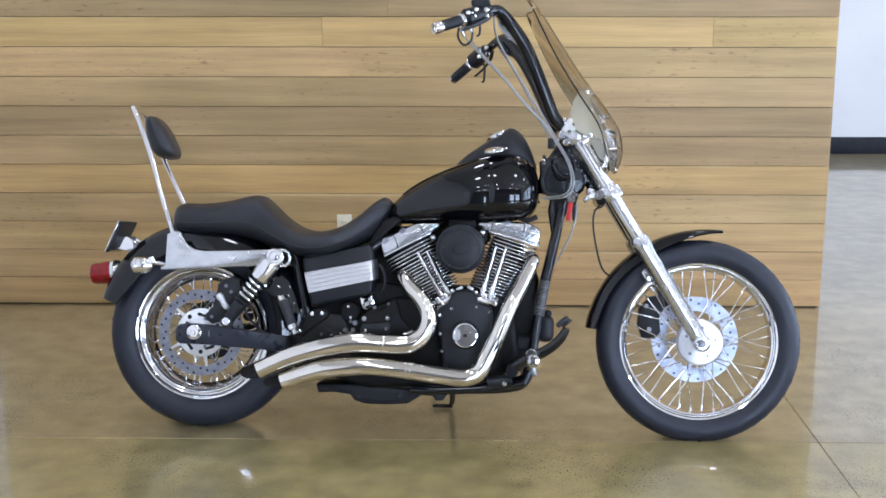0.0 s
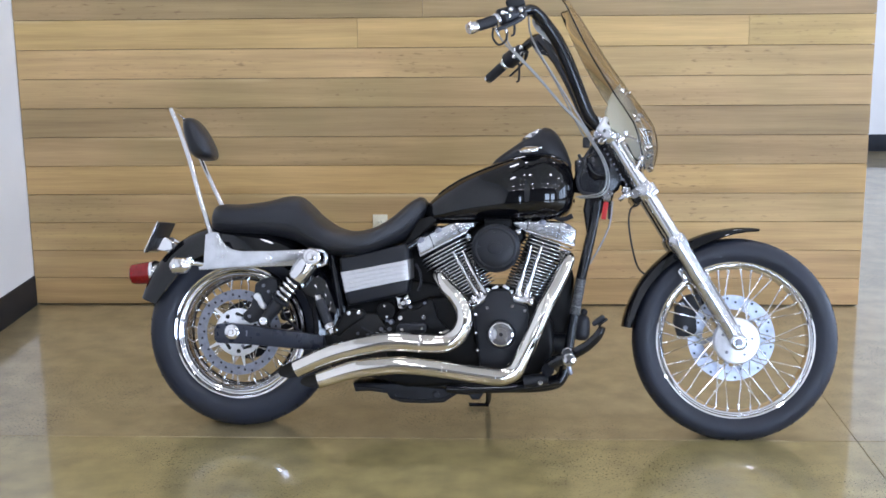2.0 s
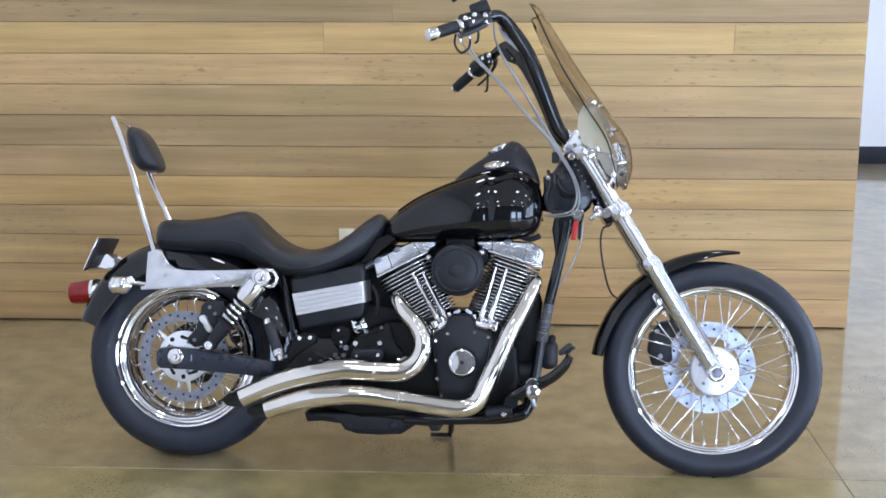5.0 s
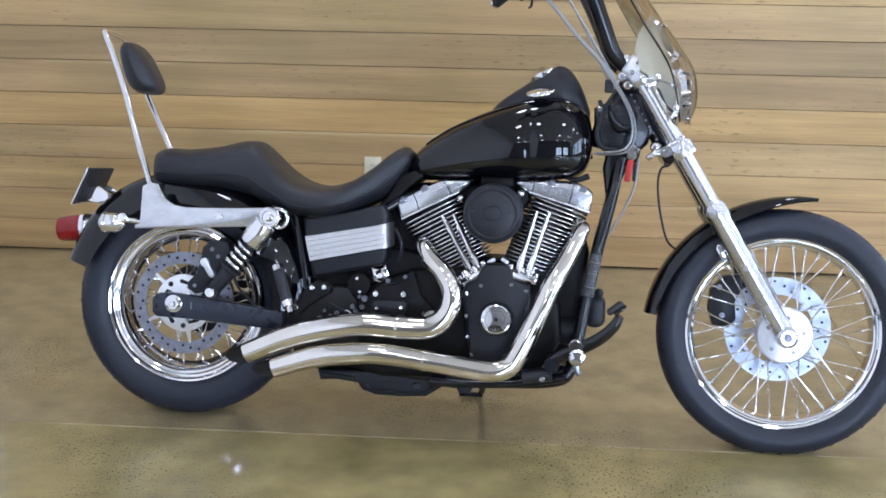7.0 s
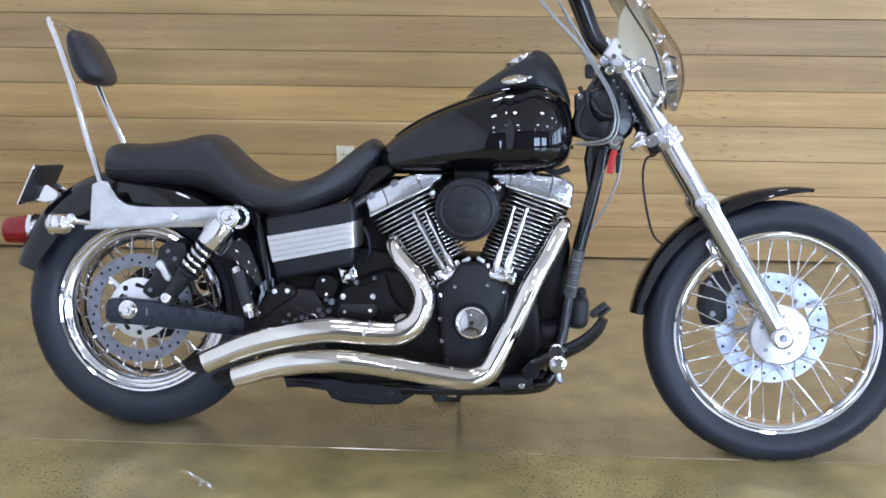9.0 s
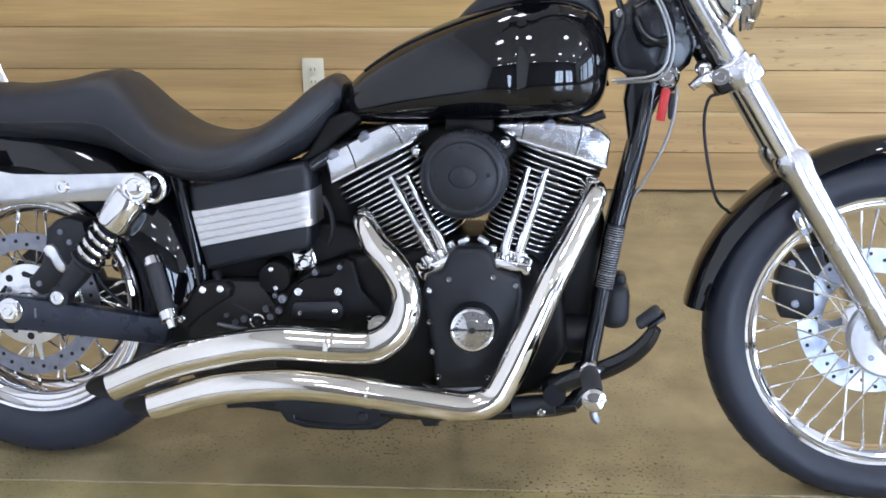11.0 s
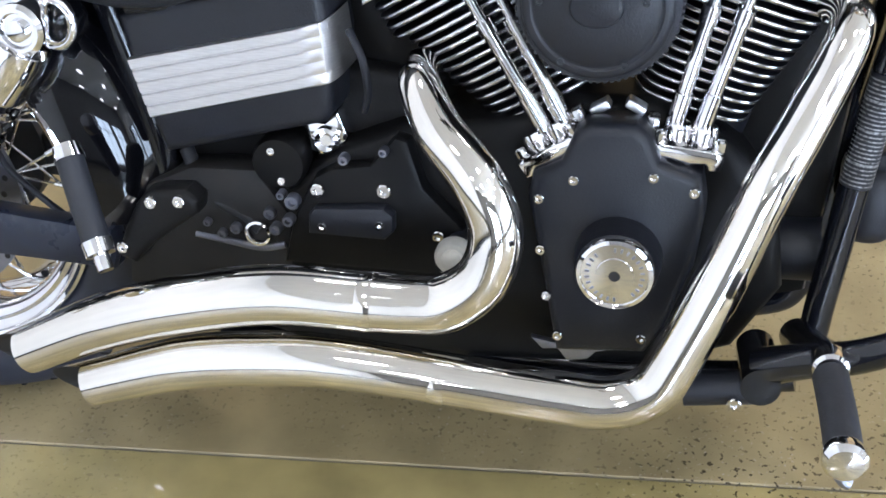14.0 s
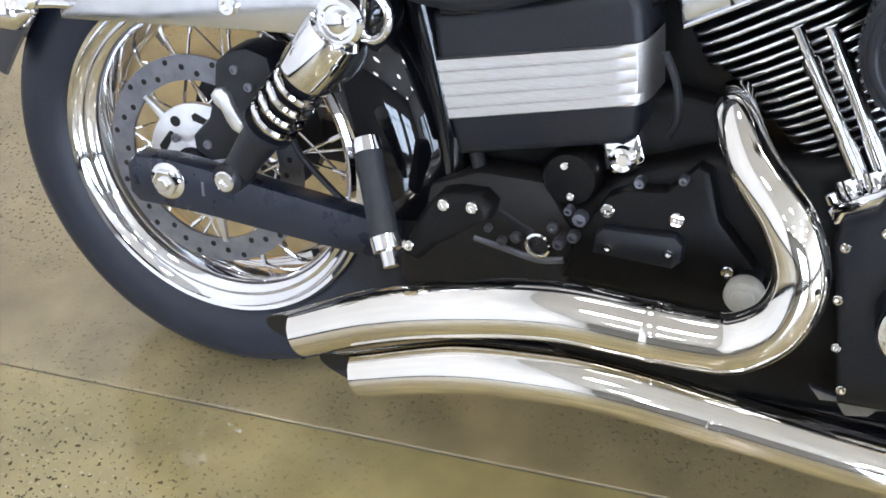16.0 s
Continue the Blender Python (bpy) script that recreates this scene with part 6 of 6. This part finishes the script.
# ignition key with tag
ring = part("key_ring", ring_body([(0.014, -0.0015), (0.016, 0.0), (0.014, 0.0015), (0.0125, 0.0)], (1.269, -0.074, 0.803), 28), CHROME, bike, "metal key ring")
part("ignition_lock", turned([(0.022, 0.02), (0.022, -0.004), (0.018, -0.009), (0.010, -0.009), (0.008, -0.005), (0.001, -0.005)], (1.269, -0.062, 0.808), "v", 24), CHROME, ring)
part("key_tag", moved(box((-0.0085, -0.002, -0.060), (0.0085, 0.002, 0.0), 0.003), Matrix.Translation((1.267, -0.080, 0.786)) @ Matrix.Rotation(radians(9), 4, "Y")), RED_TAG, ring, "red key tag")
part("key_fob", box((1.273, -0.062, 0.727), (1.287, -0.050, 0.777), 0.005), GRIP, ring)

# horn lever below the tank
part("petcock", tube([(1.09, -0.07, 0.735), (1.12, -0.08, 0.725), (1.155, -0.085, 0.738)], [0.007, 0.008, 0.009], 12, 3), SATIN, bike, "black fuel tap below the tank")

# ---- tail ----
tail = part("tail_lamp", turned([(0.001, 0.0), (0.028, 0.0), (0.034, 0.004), (0.036, 0.012), (0.039, 0.050), (0.040, 0.078), (0.037, 0.082)], (0, 0, 0), "u", 32), RED, bike, "red tail lamp in a chrome housing")
tail.matrix_basis = pose(-0.394, 0.0, 0.518, 0, -6, 0)
part("lamp_housing", turned([(0.040, 0.072), (0.044, 0.076), (0.045, 0.086), (0.040, 0.098), (0.030, 0.12)], (0, 0, 0), "u", 32), CHROME, tail, "chrome lamp housing")
for v in (-0.185, 0.185):
    sg = part("turn_signal", turned([(0.001, 0.0), (0.022, 0.002), (0.027, 0.006), (0.0285, 0.014), (0.0265, 0.018), (0.0275, 0.024), (0.0265, 0.046), (0.021, 0.056), (0.010, 0.064), (0.008, 0.068)], (-0.190, v, 0.556), "u", 28), CHROME, bike, "chrome bullet turn signal")
    part("signal_lens", turned([(0.001, -0.005), (0.016, -0.003), (0.023, 0.004)], (-0.190, v, 0.556), "u", 24), POLISHED, sg)
    part("signal_stalk", tube([(-0.140, v, 0.556), (-0.118, v * 0.97, 0.564), (-0.09, v * 0.85, 0.560)], 0.007, 10, 4), CHROME, sg)
    part("stalk_knuckle", turned([(0.009, 0.014), (0.014, 0.008), (0.014, -0.008), (0.009, -0.014)], (-0.126, v, 0.571), "v", 18), CHROME, sg)
lp = part("plate_holder", moved(box((-0.003, -0.09, -0.060), (0.003, 0.09, 0.060), 0.002), Matrix.Translation((-0.296, 0.0, 0.652)) @ Matrix.Rotation(radians(24), 4, "Y")), CHROME, bike, "chrome number plate holder on the mudguard")
part("plate_back", moved(box((0.004, -0.088, -0.050), (0.009, 0.088, 0.058), 0.002), Matrix.Translation((-0.296, 0.0, 0.652)) @ Matrix.Rotation(radians(24), 4, "Y")), GRIP, lp)
part("plate_bracket", slab([(-0.288, 0.648), (-0.258, 0.652), (-0.218, 0.628), (-0.246, 0.598), (-0.303, 0.612)], -0.045, -0.035, 0.003), CHROME, lp)
part("plate_bracket", slab([(-0.288, 0.648), (-0.258, 0.652), (-0.218, 0.628), (-0.246, 0.598), (-0.303, 0.612)], 0.035, 0.045, 0.003), CHROME, lp)

# small fittings behind the gearbox
fit = part("hose_clamp", turned([(0.014, 0.006), (0.016, 0.004), (0.016, -0.006), (0.013, -0.007), (0.011, -0.004), (0.011, 0.006)], (0.498, -0.104, 0.322), "v", 24), CHROME, engine, "chrome hose clamp")
part("oil_hose", tube([(0.498, -0.096, 0.322), (0.478, -0.092, 0.338), (0.450, -0.092, 0.352), (0.425, -0.085, 0.372), (0.405, -0.07, 0.41)], 0.009, 12, 5), GRIP, engine, "black rubber oil hose")
part("vent_hose", tube([(0.640, -0.105, 0.480), (0.650, -0.118, 0.508), (0.646, -0.118, 0.545), (0.628, -0.100, 0.570)], 0.0045, 10, 5), SATIN, engine, "thin black vent hose")
part("shift_rod", tube([(0.415, -0.098, 0.312), (0.455, -0.100, 0.306), (0.498, -0.102, 0.300), (0.528, -0.100, 0.305)], 0.0045, 10, 3), STEEL, engine)
for u, w, r in ((0.470, 0.326, 0.007), (0.452, 0.318, 0.006), (0.515, 0.348, 0.0075), (0.435, 0.332, 0.005)):
    bolt(u, -0.102, w, r, 0.008, STEEL, engine)

# ---- pieces of the floor and the wood wall ----
XS = [-2.13, 1.393, 5.9, ROOM_R + 0.05]
YS = [ROOM_S - 0.05, -0.55, 3.949, 8.45, ROOM_N + 0.05]
for xa, xb in zip(XS, XS[1:]):
    for ya, yb in zip(YS, YS[1:]):
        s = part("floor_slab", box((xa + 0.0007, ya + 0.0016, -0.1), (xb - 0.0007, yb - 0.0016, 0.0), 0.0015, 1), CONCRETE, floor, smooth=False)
        # cool reflection of the windows put into the far slabs' colour
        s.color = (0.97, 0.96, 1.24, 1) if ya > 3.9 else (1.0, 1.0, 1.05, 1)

TONES = [(0.505, 0.335, 0.160), (0.515, 0.35, 0.172), (0.525, 0.365, 0.175), (0.480, 0.338, 0.172), (0.545, 0.372, 0.162), (0.415, 0.290, 0.146), (0.370, 0.262, 0.134),
         (0.445, 0.315, 0.158), (0.505, 0.35, 0.172), (0.55, 0.387, 0.168), (0.39, 0.28, 0.145)]
CUTS = {9: (-0.447, 1.309), 10: (-0.15,), 12: (-0.9, 0.8), 15: (0.3,), 18: (-0.5, 1.1)}
rng = random.Random(4)
for row in range(int(WALL_H / ROW)):
    cuts = [WALL_L + 0.003, *CUTS.get(row, ()), WALL_R]
    tone = TONES[row] if row < len(TONES) else TONES[rng.randrange(len(TONES))]
    for a, b in zip(cuts, cuts[1:]):
        me_box = box((-(b - a) / 2 + 0.0004, 0.0, 0.0012 if row else 0.008), ((b - a) / 2 - 0.0004, 0.02, ROW - 0.0012), 0.0012, 1)
        k = part("board", me_box, CEDAR, core)
        k.location = ((a + b) / 2, WALL_Y + rng.uniform(0.0, 0.0012), row * ROW)
        g = rng.uniform(0.95, 1.05)
        k.color = (tone[0] * g * 1.02, tone[1] * g, tone[2] * g * 0.94, 1)
